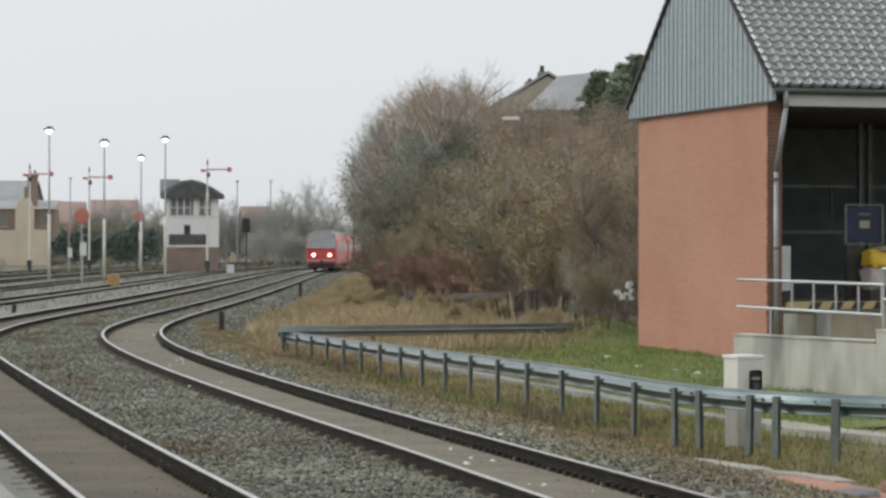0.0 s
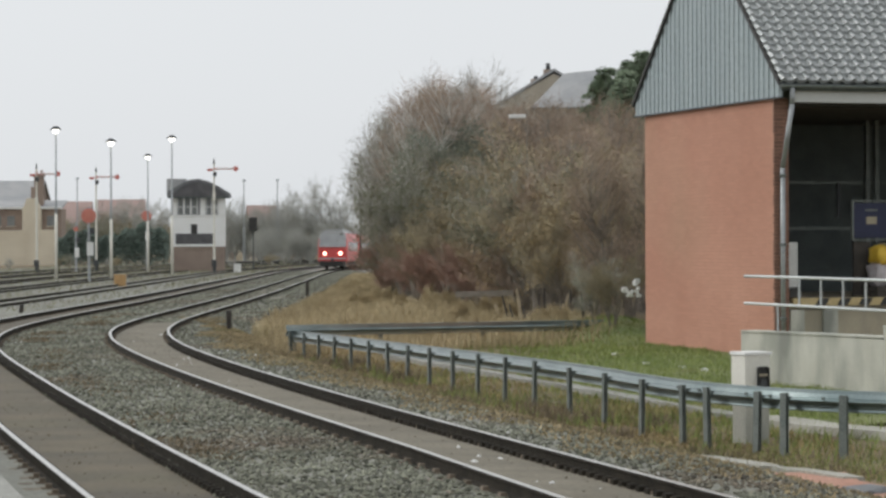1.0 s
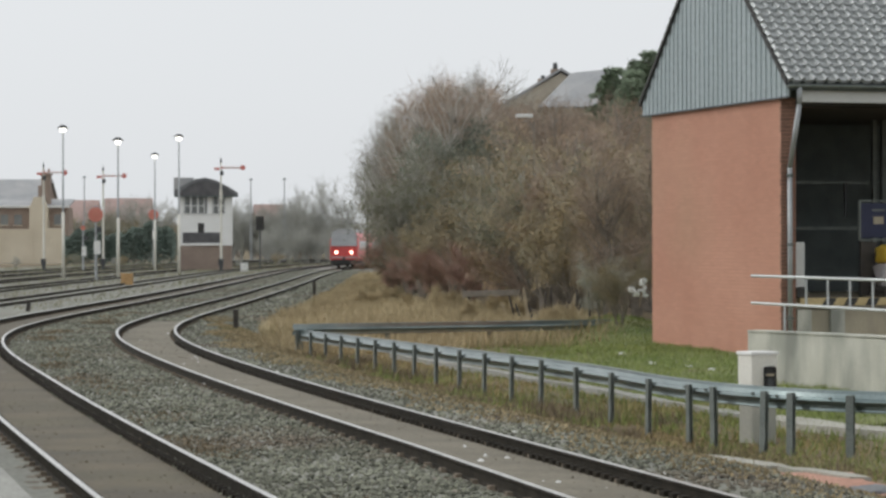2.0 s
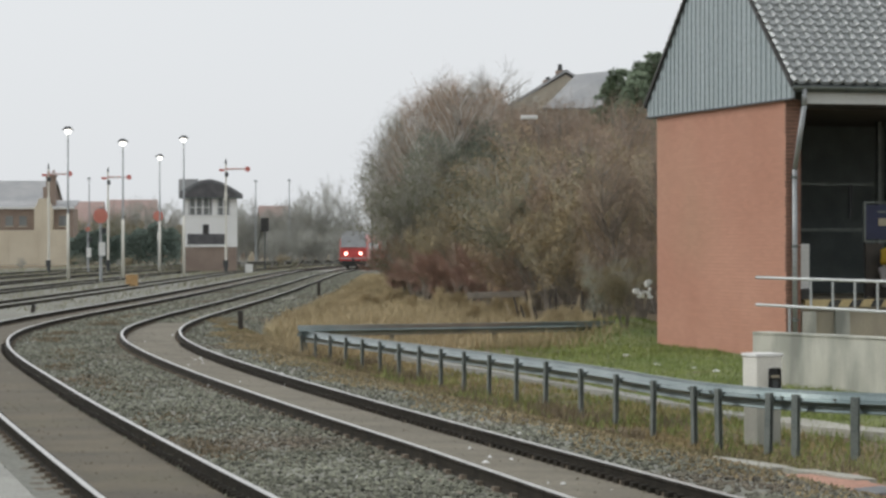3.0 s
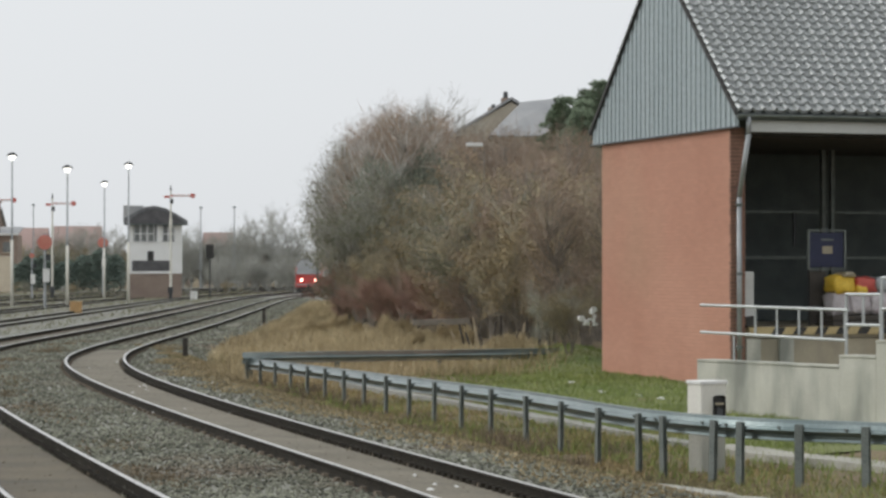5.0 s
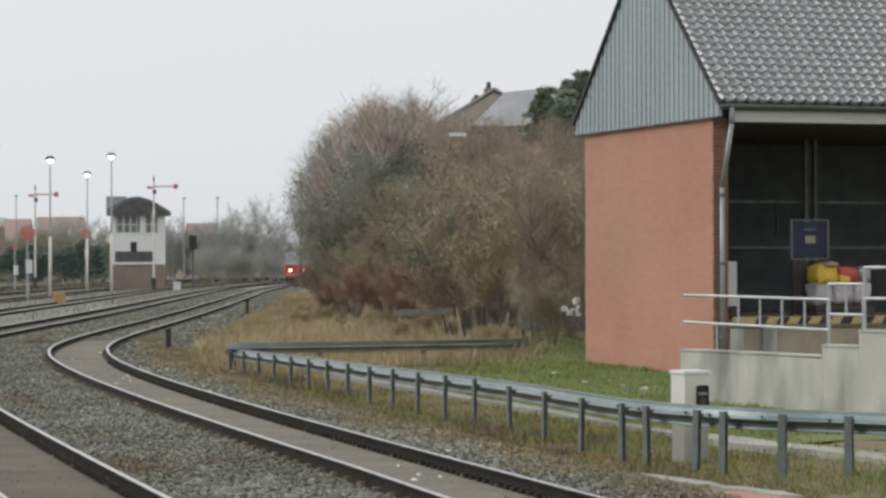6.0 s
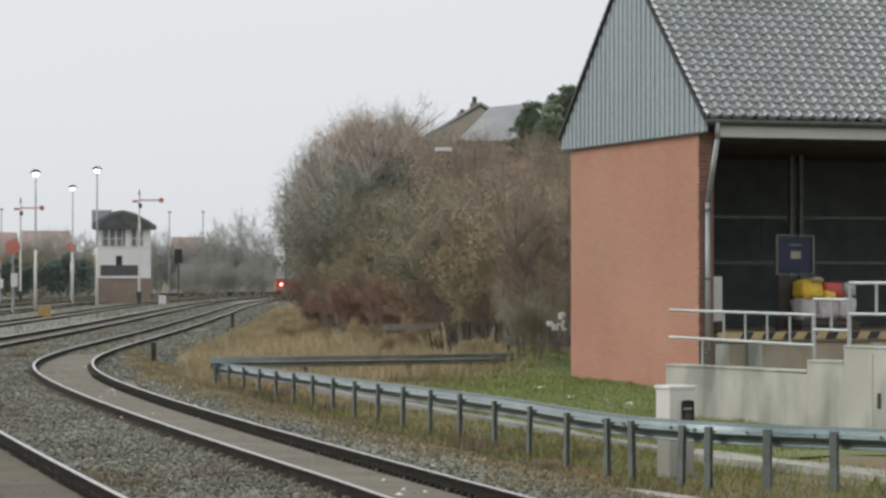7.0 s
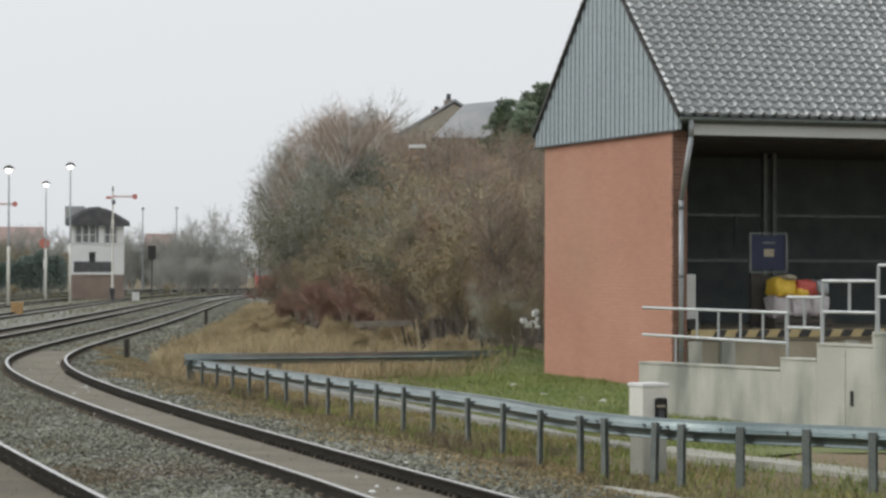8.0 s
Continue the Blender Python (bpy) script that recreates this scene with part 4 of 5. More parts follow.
# ---- red diesel railcar, two coaches ----
def coach(name, label, rear):
    c = thing(name, pose(0, 0, 0), label, "train", "railcar coaches")
    ln = 20.0
    sec = [(-1.2, 0.62), (-1.42, 0.8), (-1.42, 2.0), (-1.36, 2.9), (-1.12, 3.45), (-0.6, 3.72), (0.6, 3.72), (1.12, 3.45), (1.36, 2.9), (1.42, 2.0), (1.42, 0.8), (1.2, 0.62)]

    part("body", prism(nb(), sec, "y", 0.6, ln), M_REDTRAIN, c, "red coach body")
    part("roof", prism(nb(), [(-1.15, 3.44), (-0.6, 3.76), (0.6, 3.76), (1.15, 3.44)], "y", 0.7, ln - 0.05), M_TRAINGREY, c, "grey roof")
    for side in (-1, 1):
        for i in range(8):
            part("side_window", box(nb(), (side * 1.405, 3.2 + i * 2.05, 2.15), (0.05, 1.6, 0.85), bevel=0.02), M_SKYGLASS, c, "side window, sky reflection in its colour")
    if rear:
        nose = nb()
        r0 = [nose.verts.new((a, 0.6, b)) for a, b in sec]
        r1 = [nose.verts.new((a * 0.93, 0.12 if b < 2 else 0.12 + (b - 2) * 0.2, 0.62 + (b - 0.62) * 0.985)) for a, b in sec]
        for i in range(len(sec)):
            j = (i + 1) % len(sec)
            nose.faces.new((r0[i], r0[j], r1[j], r1[i]))
        nose.faces.new(r1)
        bmesh.ops.recalc_face_normals(nose, faces=nose.faces)
        part("nose", nose, M_REDTRAIN, c, "rounded red cab end")
        ws = prism(nb(), [(-1.3, 2.12), (1.3, 2.12), (1.27, 2.85), (1.02, 3.34), (-1.02, 3.34), (-1.27, 2.85)], "y", 0.0, 0.4)
        for v in ws.verts:
            v.co.y += (v.co.z - 2.0) * 0.2
        part("windscreen", ws, M_SKYGLASS, c, "wide windscreen, sky reflection in its colour")
        part("destination_panel", prism(nb(), [(-1.31, 2.9), (1.31, 2.9), (1.14, 3.47), (0.64, 3.79), (-0.64, 3.79), (-1.14, 3.47)], "y", 0.27, 0.75), M_TRAINGREY, c, "pale grey cab brow")
        for x in (-0.74, 0.74):
            h = part("lamp_cluster", box(nb(), (x, 0.1, 1.5), (0.62, 0.08, 0.34), bevel=0.03), M_REDTRAIN, c)
            part("tail_light", rod(nb(), (x, 0.07, 1.5), (x, 0.02, 1.5), 0.16, seg=14), M_TAIL, h, "glowing red-white tail light")
        part("lower_apron", box(nb(), (0, 0.25, 0.55), (2.5, 0.3, 0.5), bevel=0.06), M_BLACK, c, "dark apron")
        part("coupler", rod(nb(), (0, -0.35, 0.9), (0, 0.3, 0.9), 0.14, seg=10), M_BLACK, c)
        part("bumper_strip", box(nb(), (0, 0.1, 1.02), (2.5, 0.06, 0.14)), M_TRAINGREY, c)
    part("underframe", box(nb(), (0, ln / 2 + 0.3, 0.5), (2.3, ln - 1.0, 0.45)), M_BLACK, c, "dark underframe")
    for y in (3.0, ln - 3.0):
        bogie = part("bogie", box(nb(), (0, y, 0.45), (2.1, 2.6, 0.25)), M_BLACK, c)
        for dy in (-0.95, 0.95):
            w = nb()
            for x in (-0.753, 0.753):
                rod(w, (x - 0.06, y + dy, 0.4), (x + 0.06, y + dy, 0.4), 0.4, seg=18)
            rod(w, (-0.75, y + dy, 0.4), (0.75, y + dy, 0.4), 0.07, seg=8)
            part("wheelset", w, M_RAILWEB, bogie)
    return c


rear_coach = coach("railcar_coach", "red diesel railcar coach with glowing tail lights, running away", True)
front_coach = coach("railcar_coach", "leading red diesel railcar coach on the track", False)


# ---- buildings of the distance ----
def plain_house(name, x, y, w, d, hw, hr, wall, roof, label, rz=0.0, windows=0, chimneys=(), cat="house", z=-0.35):
    h = thing(name, pose(x, y, z, 0, 0, rz), label, cat)
    part("wall", prism(nb(), [(-d / 2, -1), (d / 2, -1), (d / 2, hw), (0, hr - 0.15), (-d / 2, hw)], "x", -w / 2, w / 2), wall, h)
    for s in (-1, 1):
        part("roof_slope", prism(nb(), [(s * (d / 2 + 0.4), hw - 0.3), (0, hr), (0, hr + 0.2), (s * (d / 2 + 0.45), hw - 0.1)], "x", -w / 2 - 0.35, w / 2 + 0.35), roof, h)
    for i in range(windows):
        xx = -w / 2 + w * (i + 0.5) / windows
        wd = part("window", box(nb(), (xx, -d / 2 - 0.02, hw * 0.62), (1.0, 0.1, 1.4)), M_GLASS, h, "dark window")
        part("frame", box(nb(), (xx, -d / 2 - 0.05, hw * 0.62 - 0.78), (1.2, 0.2, 0.12)), M_WHITE, wd)
    for cx, ch in chimneys:
        c = part("chimney", box(nb(), (cx, 0, hr + ch / 2 - 0.4), (0.7, 0.7, ch + 0.8)), M_BROWNWALL, h, "brick chimney")
        part("pot", rod(nb(), (cx, 0, hr + ch), (cx, 0, hr + ch + 0.5), 0.2, 0.16), M_DARKSTEEL, c)
    return h


# house behind the trees, its walls stretched down to the ground to fit the camera's view
tall_house = plain_house("house", 9.24, 194, 10.0, 8.6, 12.9, 15.5, M_HAZEWALL, M_PALEROOF, "tall beige gabled house rising above the trees", 90, 3, ((4.2, 0.75),))
side_chimney = part("chimney", box(nb(), (4.2, 0.95, 15.0), (0.6, 0.8, 1.0)), M_BROWNWALL, tall_house, "brick chimney")
part("pot", rod(nb(), (4.2, 0.95, 15.4), (4.2, 0.95, 15.75), 0.2, 0.16), M_DARKSTEEL, side_chimney)
wing = thing("house", pose(10.3, 187, -0.35), "lower house with a grey hipped roof above the trees", "house")
part("wall", box(nb(), (0.4, 0, 6.0), (6.0, 6.6, 13.4)), M_HAZEWALL, wing)
hip = nb()
hv = [hip.verts.new(c) for c in ((-3.0, -3.7, 12.5), (4.2, -3.7, 12.5), (4.2, 3.7, 12.5), (-3.0, 3.7, 12.5), (-0.4, 0, 15.2), (2.6, 0, 15.5))]
for q in ((0, 1, 5, 4), (2, 3, 4, 5), (3, 0, 4), (1, 2, 5), (3, 2, 1, 0)):
    hip.faces.new([hv[k] for k in q])
part("roof", hip, M_PALEROOF, wing, "grey hipped roof")
part("gutter", rod(nb(), (-3.0, -3.75, 12.5), (4.2, -3.75, 12.5), 0.09), M_ZINC, wing)
# old works at the yard's far side
plain_house("warehouse", -71.5, 385, 26, 14, 8.6, 12.4, M_BROWNWALL, M_PALEROOF, "old brown brick works with a grey roof", 0, 6, ((-3.0, 2.4),), "warehouse")
annexe = thing("warehouse", pose(-60.5, 371, -0.4), "low brown works annexe with pale eaves and a gabled pale bay", "warehouse")
part("wall", box(nb(), (0, 2.5, 4.0), (13.4, 5.0, 8.4)), M_BROWNWALL, annexe, "old brown brick wall")
part("roof", prism(nb(), [(-0.5, 8.2), (5.4, 9.3), (5.4, 9.5), (-0.5, 8.4)], "x", -6.9, 6.9), M_PALEROOF, annexe, "shallow grey roof")
part("eaves_board", box(nb(), (0, -0.55, 8.3), (13.9, 0.08, 0.3)), M_WHITE, annexe, "white eaves board")
part("bay", prism(nb(), [(1.2, 0), (3.9, 0), (3.9, 8.0), (3.1, 9.7), (1.9, 9.7), (1.2, 8.0)], "y", -1.2, 0.5), M_BEIGEWALL, annexe, "pale rendered bay")
for wx in (-4.6, -2.6, -0.6, 5.2):
    w_ = part("window", box(nb(), (wx, -0.02, 6.4), (1.1, 0.12, 1.5)), M_GLASS, annexe, "dark window")
    part("sill", box(nb(), (wx, -0.1, 5.6), (1.3, 0.2, 0.12)), M_BEIGEWALL, w_)
stack = thing("chimney", pose(-57.2, 372.5, -0.4), "stepped red-brown brick chimney stack on the old works", "chimney")
part("shaft", box(nb(), (0, 0, 6.4), (1.35, 1.2, 12.8), bevel=0.05), M_BROWNWALL, stack, "weathered brick shaft")
part("shoulder", box(nb(), (-0.55, 0, 5.6), (1.2, 1.1, 11.6), bevel=0.05), M_BROWNWALL, stack)
part("cap", box(nb(), (0, 0, 13.0), (1.6, 1.45, 0.35), bevel=0.04), M_BROWNWALL, stack)
for cx in (-0.4, 0.35):
    part("pot", rod(nb(), (cx, 0, 13.1), (cx, 0, 13.9), 0.2, 0.16), M_REDROOF, stack, "clay chimney pot")
yard_wall = thing("yard_wall", pose(-66.3, 362, -0.4), "long beige rendered yard wall", "wall")
for i in range(7):
    part("wall_panel", box(nb(), (-15 + i * 4.3, 0, 2.3), (4.2, 0.3, 5.4 + (0.16 if i == 6 else 0)), bevel=0.02), M_BEIGEWALL, yard_wall, "beige rendered panel")
    part("pilaster", box(nb(), (-12.85 + i * 4.3, -0.17, 2.3), (0.4, 0.12, 5.5)), M_BEIGEWALL, yard_wall)
for hx, hy, hw_, rot, up in ((-63, 520, 9, 5, 2.4), (-49, 560, 10, 78, 2.4), (-36, 545, 6, 12, 1.5), (-78, 540, 12, 0, 2.4), (-34, 600, 8, 70, 0.6)):
    plain_house("house", hx, hy, hw_, 9, 5.0 + up, 9.6 + up, M_BROWNWALL, M_REDROOF, "distant house with a red tiled roof", rot, 3)


# ---- vegetation ----
def limb(v, f, p, d, ln, r, depth, tips, rng, kink=0.25, seg=3):
    sides = 5 if depth < 2 else 3
    start = len(v)
    pts = []
    q, dd = Vector(p), Vector(d).normalized()
    for i in range(seg + 1):
        rr = r * (1 - 0.55 * i / seg)
        side = dd.orthogonal().normalized()
        up = dd.cross(side)
        for k in range(sides):
            a = 2 * math.pi * k / sides
            v.append(tuple(q + side * (rr * math.cos(a)) + up * (rr * math.sin(a))))
        pts.append((q.copy(), dd.copy(), rr))
        if i < seg:
            q = q + dd * (ln / seg)
            dd = (dd + Vector((rng.uniform(-kink, kink), rng.uniform(-kink, kink), rng.uniform(-kink * 0.3, kink * 0.6)))).normalized()
    for i in range(seg):
        for k in range(sides):
            a, b = start + i * sides + k, start + i * sides + (k + 1) % sides
            f.append((a, b, b + sides, a + sides))
    if depth == 0:
        tips.append((q, dd))
        return
    for j in range(rng.choice((3, 4))):
        i = rng.randint(1, seg)
        bp, bd, br = pts[i]
        az, sp = rng.uniform(0, 2 * math.pi), rng.uniform(0.35, 0.95)
        side = bd.orthogonal().normalized()
        nd = (bd + (side * math.cos(az) + bd.cross(side) * math.sin(az)) * sp + Vector((0, 0, 0.15))).normalized()
        limb(v, f, bp, nd, ln * rng.uniform(0.55, 0.8), br * 0.62, depth - 1, tips, rng, kink)
    tips.append((q, dd))


def tree_kind(h, spread, stems, leaf, twig, leaves, twigs, seed, leaf_size=0.05, bark=None, clump=0.0):
    """Meshes of one bare or half-bare shrub: the stems, and its crown of twigs and leaves."""
    rng = random.Random(seed)
    v, f, tips = [], [], []
    for i in range(stems):
        az = 2 * math.pi * i / stems + rng.uniform(-0.4, 0.4)
        lean = rng.uniform(0.05, 0.4) * spread
        limb(v, f, (rng.uniform(-0.3, 0.3) * spread, rng.uniform(-0.3, 0.3) * spread, -0.2), (math.cos(az) * lean, math.sin(az) * lean, 1.0), h * 0.5 * rng.uniform(0.75, 1.05), 0.012 * h + 0.02, 3, tips, rng)
    top = max(q[2] for q in v)
    k = h / top
    v = [(a * (0.5 + 0.5 * k), b * (0.5 + 0.5 * k), c * k) for a, b, c in v]
    stem = raw_mesh("stems", v, f, bark or M_BARK)
    tv, tf, lv, lf = [], [], [], []
    for q, d in tips:
        q = Vector((q.x * (0.5 + 0.5 * k), q.y * (0.5 + 0.5 * k), q.z * k))
        for _ in range(twigs):
            dd = (d + Vector((rng.gauss(0, 0.6), rng.gauss(0, 0.6), rng.gauss(0.15, 0.5)))).normalized()
            ln = rng.uniform(0.25, 0.8) * (0.5 + h / 14)
            w = dd.orthogonal().normalized() * rng.uniform(0.005, 0.01)
            b = q - d * rng.uniform(0, 0.17) * h
            e = b + dd * ln + Vector((rng.gauss(0, 0.08), rng.gauss(0, 0.08), 0))
            n = len(tv)
            w2 = dd.cross(w)
            tv += [tuple(b + w), tuple(b - w), tuple(b + w2), tuple(e)]
            tf += [(n, n + 1, n + 3), (n + 1, n + 2, n + 3), (n + 2, n, n + 3)]
        # leaves hang in clumps: some twigs are bare, others full
        full = 0 if rng.random() < clump else leaves / (1 - 0.6 * clump)
        for _ in range(int(full)):
            c = q + Vector((rng.gauss(0, 0.2), rng.gauss(0, 0.2), rng.gauss(-0.16, 0.17))) * (0.6 + h / 14)
            a = Vector((rng.gauss(0, 1), rng.gauss(0, 1), rng.gauss(0, 1))).normalized()
            b = a.orthogonal().normalized()
            sz = leaf_size * rng.uniform(0.6, 1.4)
            n = len(lv)
            lv += [tuple(c - a * sz), tuple(c + b * sz * 0.55), tuple(c + a * sz), tuple(c - b * sz * 0.55)]
            lf += [(n, n + 1, n + 2), (n, n + 2, n + 3)]
    return stem, raw_mesh("twigs", tv, tf, twig), raw_mesh("leaves", lv, lf, leaf) if lv else None


def crown_tree(h, r, base, n, per, twig, seed, bark=None, leaf=None, leaves=0, leaf_size=0.05, width=0.011):
    """Meshes of one tree with a rounded open crown: limbs run out to sprays of fine twigs."""
    rng = random.Random(seed)
    v, f, tv, tf, lv, lf = [], [], [], [], [], []

    def tube(pts, r0, r1, sides):
        k0 = len(v)
        for i, q in enumerate(pts):
            d = (pts[min(i + 1, len(pts) - 1)] - pts[max(i - 1, 0)]).normalized()
            a = d.orthogonal().normalized()
            b = d.cross(a)
            rr = r0 + (r1 - r0) * i / (len(pts) - 1)
            for k in range(sides):
                w = 2 * math.pi * k / sides
                v.append(tuple(q + a * (rr * math.cos(w)) + b * (rr * math.sin(w))))
        for i in range(len(pts) - 1):
            for k in range(sides):
                a, b = k0 + i * sides + k, k0 + i * sides + (k + 1) % sides
                f.append((a, b, b + sides, a + sides))

    lean = [Vector((rng.gauss(0, 0.12), rng.gauss(0, 0.12), 0)) * i for i in range(7)]
    spine = [Vector((0, 0, -0.3 + (h * 0.9 + 0.3) * i / 6)) + lean[i] for i in range(7)]
    tube(spine, 0.016 * h, 0.02, 7)
    mid, half = (base + h) / 2, (h - base) / 2
    lobes = [(rng.uniform(0, 6.28), rng.uniform(0.75, 1.15)) for _ in range(6)]
    for _ in range(n):
        z = rng.uniform(-1, 1)
        az = rng.uniform(0, 2 * math.pi)
        bulge = 1 + 0.2 * sum(math.cos(2 * (az - p)) * (w - 0.95) * 4 for p, w in lobes) / 6
        rad = math.sqrt(max(0.0, 1 - z * z)) ** 0.8 * bulge * rng.uniform(0.35, 1.0) ** 0.5
        c = Vector((math.cos(az) * r * rad, math.sin(az) * r * rad, mid + half * z * rng.uniform(0.85, 1.03)))
        reach = math.hypot(c.x, c.y)
        z0 = max(0.18 * h, c.z - reach * rng.uniform(0.7, 1.3) - 0.4)
        i = min(5, int((z0 + 0.3) / (h * 0.9 + 0.3) * 6))
        root = spine[i].lerp(spine[i + 1], rng.random() * 0.5)
        bend = root.lerp(c, 0.5) + Vector((rng.gauss(0, 0.12), rng.gauss(0, 0.12), -0.08 * reach))
        tube([root, bend, c], 0.006 * h * rng.uniform(0.5, 1.0), 0.008, 4)
        out = Vector((math.cos(az), math.sin(az), 0)) * rad
        for _ in range(per):
            s0 = root.lerp(c, rng.uniform(0.45, 1.0)) + Vector((rng.gauss(0, 0.2), rng.gauss(0, 0.2), rng.gauss(0, 0.2)))
            d = (out * 0.7 + Vector((rng.gauss(0, 0.55), rng.gauss(0, 0.55), 0.45 + rng.gauss(0, 0.5)))).normalized()
            e = s0 + d * rng.uniform(0.3, 0.95) * h / 10
            w = d.orthogonal().normalized() * rng.uniform(0.5, 1.0) * width
            k = len(tv)
            tv += [tuple(s0 + w), tuple(s0 - w), tuple(s0 + d.cross(w)), tuple(e)]
            tf += [(k, k + 1, k + 3), (k + 1, k + 2, k + 3), (k + 2, k, k + 3)]
        for _ in range(0 if rng.random() < 0.2 else leaves):
            q = c + Vector((rng.gauss(0, 0.3), rng.gauss(0, 0.3), rng.gauss(-0.05, 0.28)))
            a = Vector((rng.gauss(0, 1), rng.gauss(0, 1), rng.gauss(0, 1))).normalized()
            b = a.orthogonal().normalized()
            sz = leaf_size * rng.uniform(0.6, 1.4)
            k = len(lv)
            lv += [tuple(q - a * sz), tuple(q + b * sz * 0.6), tuple(q + a * sz), tuple(q - b * sz * 0.6)]
            lf += [(k, k + 1, k + 2), (k, k + 2, k + 3)]
    return raw_mesh("stems", v, f, bark or M_BARK), raw_mesh("twigs", tv, tf, twig), raw_mesh("leaves", lv, lf, leaf) if lv else None


def tree_thing(name, meshes, label, cat, m, group):
    t = thing(name, m, label, cat, group)
    part("trunk", meshes[0], None, t)
    c = part("crown", meshes[1], None, t)
    if meshes[2]:
        part("leaves", meshes[2], None, c)
    return t


KINDS = {
    "bare": (crown_tree(10, 2.5, 2.2, 135, 34, M_TWIG, 11), "tree", "bare grey-brown winter tree", "tree"),
    "greyer": (crown_tree(10, 2.1, 2.8, 110, 30, M_TWIG, 31, None, M_LEAFOLIVE, 6, 0.04), "tree", "slender bare grey winter tree", "tree"),
    "bareb": (tree_kind(9, 0.5, 4, M_LEAFBROWN, M_TWIGBROWN, 10, 34, 12, 0.036, None, 0.5), "tree", "bare brown winter tree with few leaves", "tree"),
    "maroon": (crown_tree(9, 2.2, 0.9, 150, 34, M_TWIGMAROON, 23, None, M_LEAFRUSSET, 5, 0.045), "tree", "bare tree with dense reddish-brown twigs", "tree"),
    "birch": (crown_tree(10, 1.8, 3.2, 100, 30, M_TWIGMAROON, 21, M_BIRCH), "tree", "bare birch with a pale trunk", "tree"),
    "ivied": (crown_tree(9, 2.2, 0.6, 220, 14, M_TWIG, 24, None, M_LEAFIVY, 60, 0.06), "tree", "dark green ivy-covered tree", "tree"),
    "brown": (tree_kind(7, 1.2, 5, M_LEAFBROWN, M_TWIGBROWN, 34, 16, 13, 0.05, None, 0.5), "shrub", "tall shrub with withered brown leaves", "shrub"),
    "ochre": (tree_kind(7, 1.1, 5, M_LEAFOCHRE, M_TWIGBROWN, 36, 14, 25, 0.055, None, 0.55), "shrub", "tall shrub with clumps of ochre leaves", "shrub"),
    "russet": (tree_kind(7, 1.2, 5, M_LEAFRUSSET, M_TWIGMAROON, 34, 20, 19, 0.048, None, 0.55), "shrub", "tall shrub with russet withered leaves", "shrub"),
    "olive": (tree_kind(6, 1.3, 5, M_LEAFOLIVE, M_TWIG, 38, 16, 14, 0.042, None, 0.3), "shrub", "dense shrub with dull olive leaves", "shrub"),
    "red": (tree_kind(3, 1.6, 6, M_LEAFRUSSET, M_TWIGRED, 4, 26, 15, 0.03), "shrub", "low shrub with reddish bare twigs", "shrub"),
    # haze is put into the pale colour of these twigs and stems
    "far": (tree_kind(8, 1.2, 4, M_LEAFOLIVE, M_HAZETWIG, 3, 22, 18, 0.06, M_HAZETWIG), "tree", "distant bare winter tree, paled for haze", "tree"),
    "weed": (tree_kind(1.3, 0.7, 5, M_STRAW, M_STRAW, 1, 5, 16, 0.03, M_STRAW), "weed", "dry brown weeds standing in the grass", "weeds"),
}
HEIGHT = {"bare": 10, "greyer": 10, "bareb": 9, "maroon": 9, "birch": 10, "ivied": 9, "brown": 7, "ochre": 7, "russet": 7, "olive": 6, "red": 3}


def plant(kind, x, y, scale=1.0):
    meshes, name, label, cat = KINDS[kind]
    z = float(rise(np.array(float(x)), np.array(float(y)))) - 0.05
    m = pose(x, y, z, 0, 0, random.uniform(0, 360))
    t = tree_thing(name, meshes, label, cat, m, "trees and shrubs beside the line")
    t.scale = (scale * random.uniform(0.9, 1.1), scale * random.uniform(0.9, 1.1), scale)
    return t


# the belt of trees, from the far end by the track to the shed: taller and greyer with the distance, placed and sized to
# fit the camera's view
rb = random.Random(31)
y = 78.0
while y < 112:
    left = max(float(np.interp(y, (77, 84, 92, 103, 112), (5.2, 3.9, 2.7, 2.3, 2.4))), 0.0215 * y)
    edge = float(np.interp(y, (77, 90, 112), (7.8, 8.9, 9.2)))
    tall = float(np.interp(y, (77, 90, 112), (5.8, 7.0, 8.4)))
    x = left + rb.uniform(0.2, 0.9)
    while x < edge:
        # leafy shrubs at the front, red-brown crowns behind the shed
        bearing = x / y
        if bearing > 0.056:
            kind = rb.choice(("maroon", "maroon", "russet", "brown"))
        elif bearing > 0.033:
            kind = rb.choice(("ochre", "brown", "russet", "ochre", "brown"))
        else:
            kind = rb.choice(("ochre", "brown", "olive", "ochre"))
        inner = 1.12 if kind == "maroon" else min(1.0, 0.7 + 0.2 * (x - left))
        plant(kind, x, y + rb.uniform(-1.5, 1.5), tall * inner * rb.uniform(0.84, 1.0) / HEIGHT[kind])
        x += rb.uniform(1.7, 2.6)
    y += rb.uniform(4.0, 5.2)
# dark ivied trees mid-belt, and those that hide the foot of the house from the camera
for i in range(15):
    x = -1.1 + i * 0.66
    y = 117 + (i * 7 % 5) * 3.2
    if x < 3.4:
        plant("ivied" if i % 3 else "olive", x, y, rb.uniform(6.6, 8.2) / HEIGHT["ivied" if i % 3 else "olive"])
    else:
        plant("maroon", x, y, rb.uniform(8.2, 9.4) / 9)
plant("birch", 0.55, 125.5, 1.04)
plant("birch", -1.1, 128.0, 1.02)
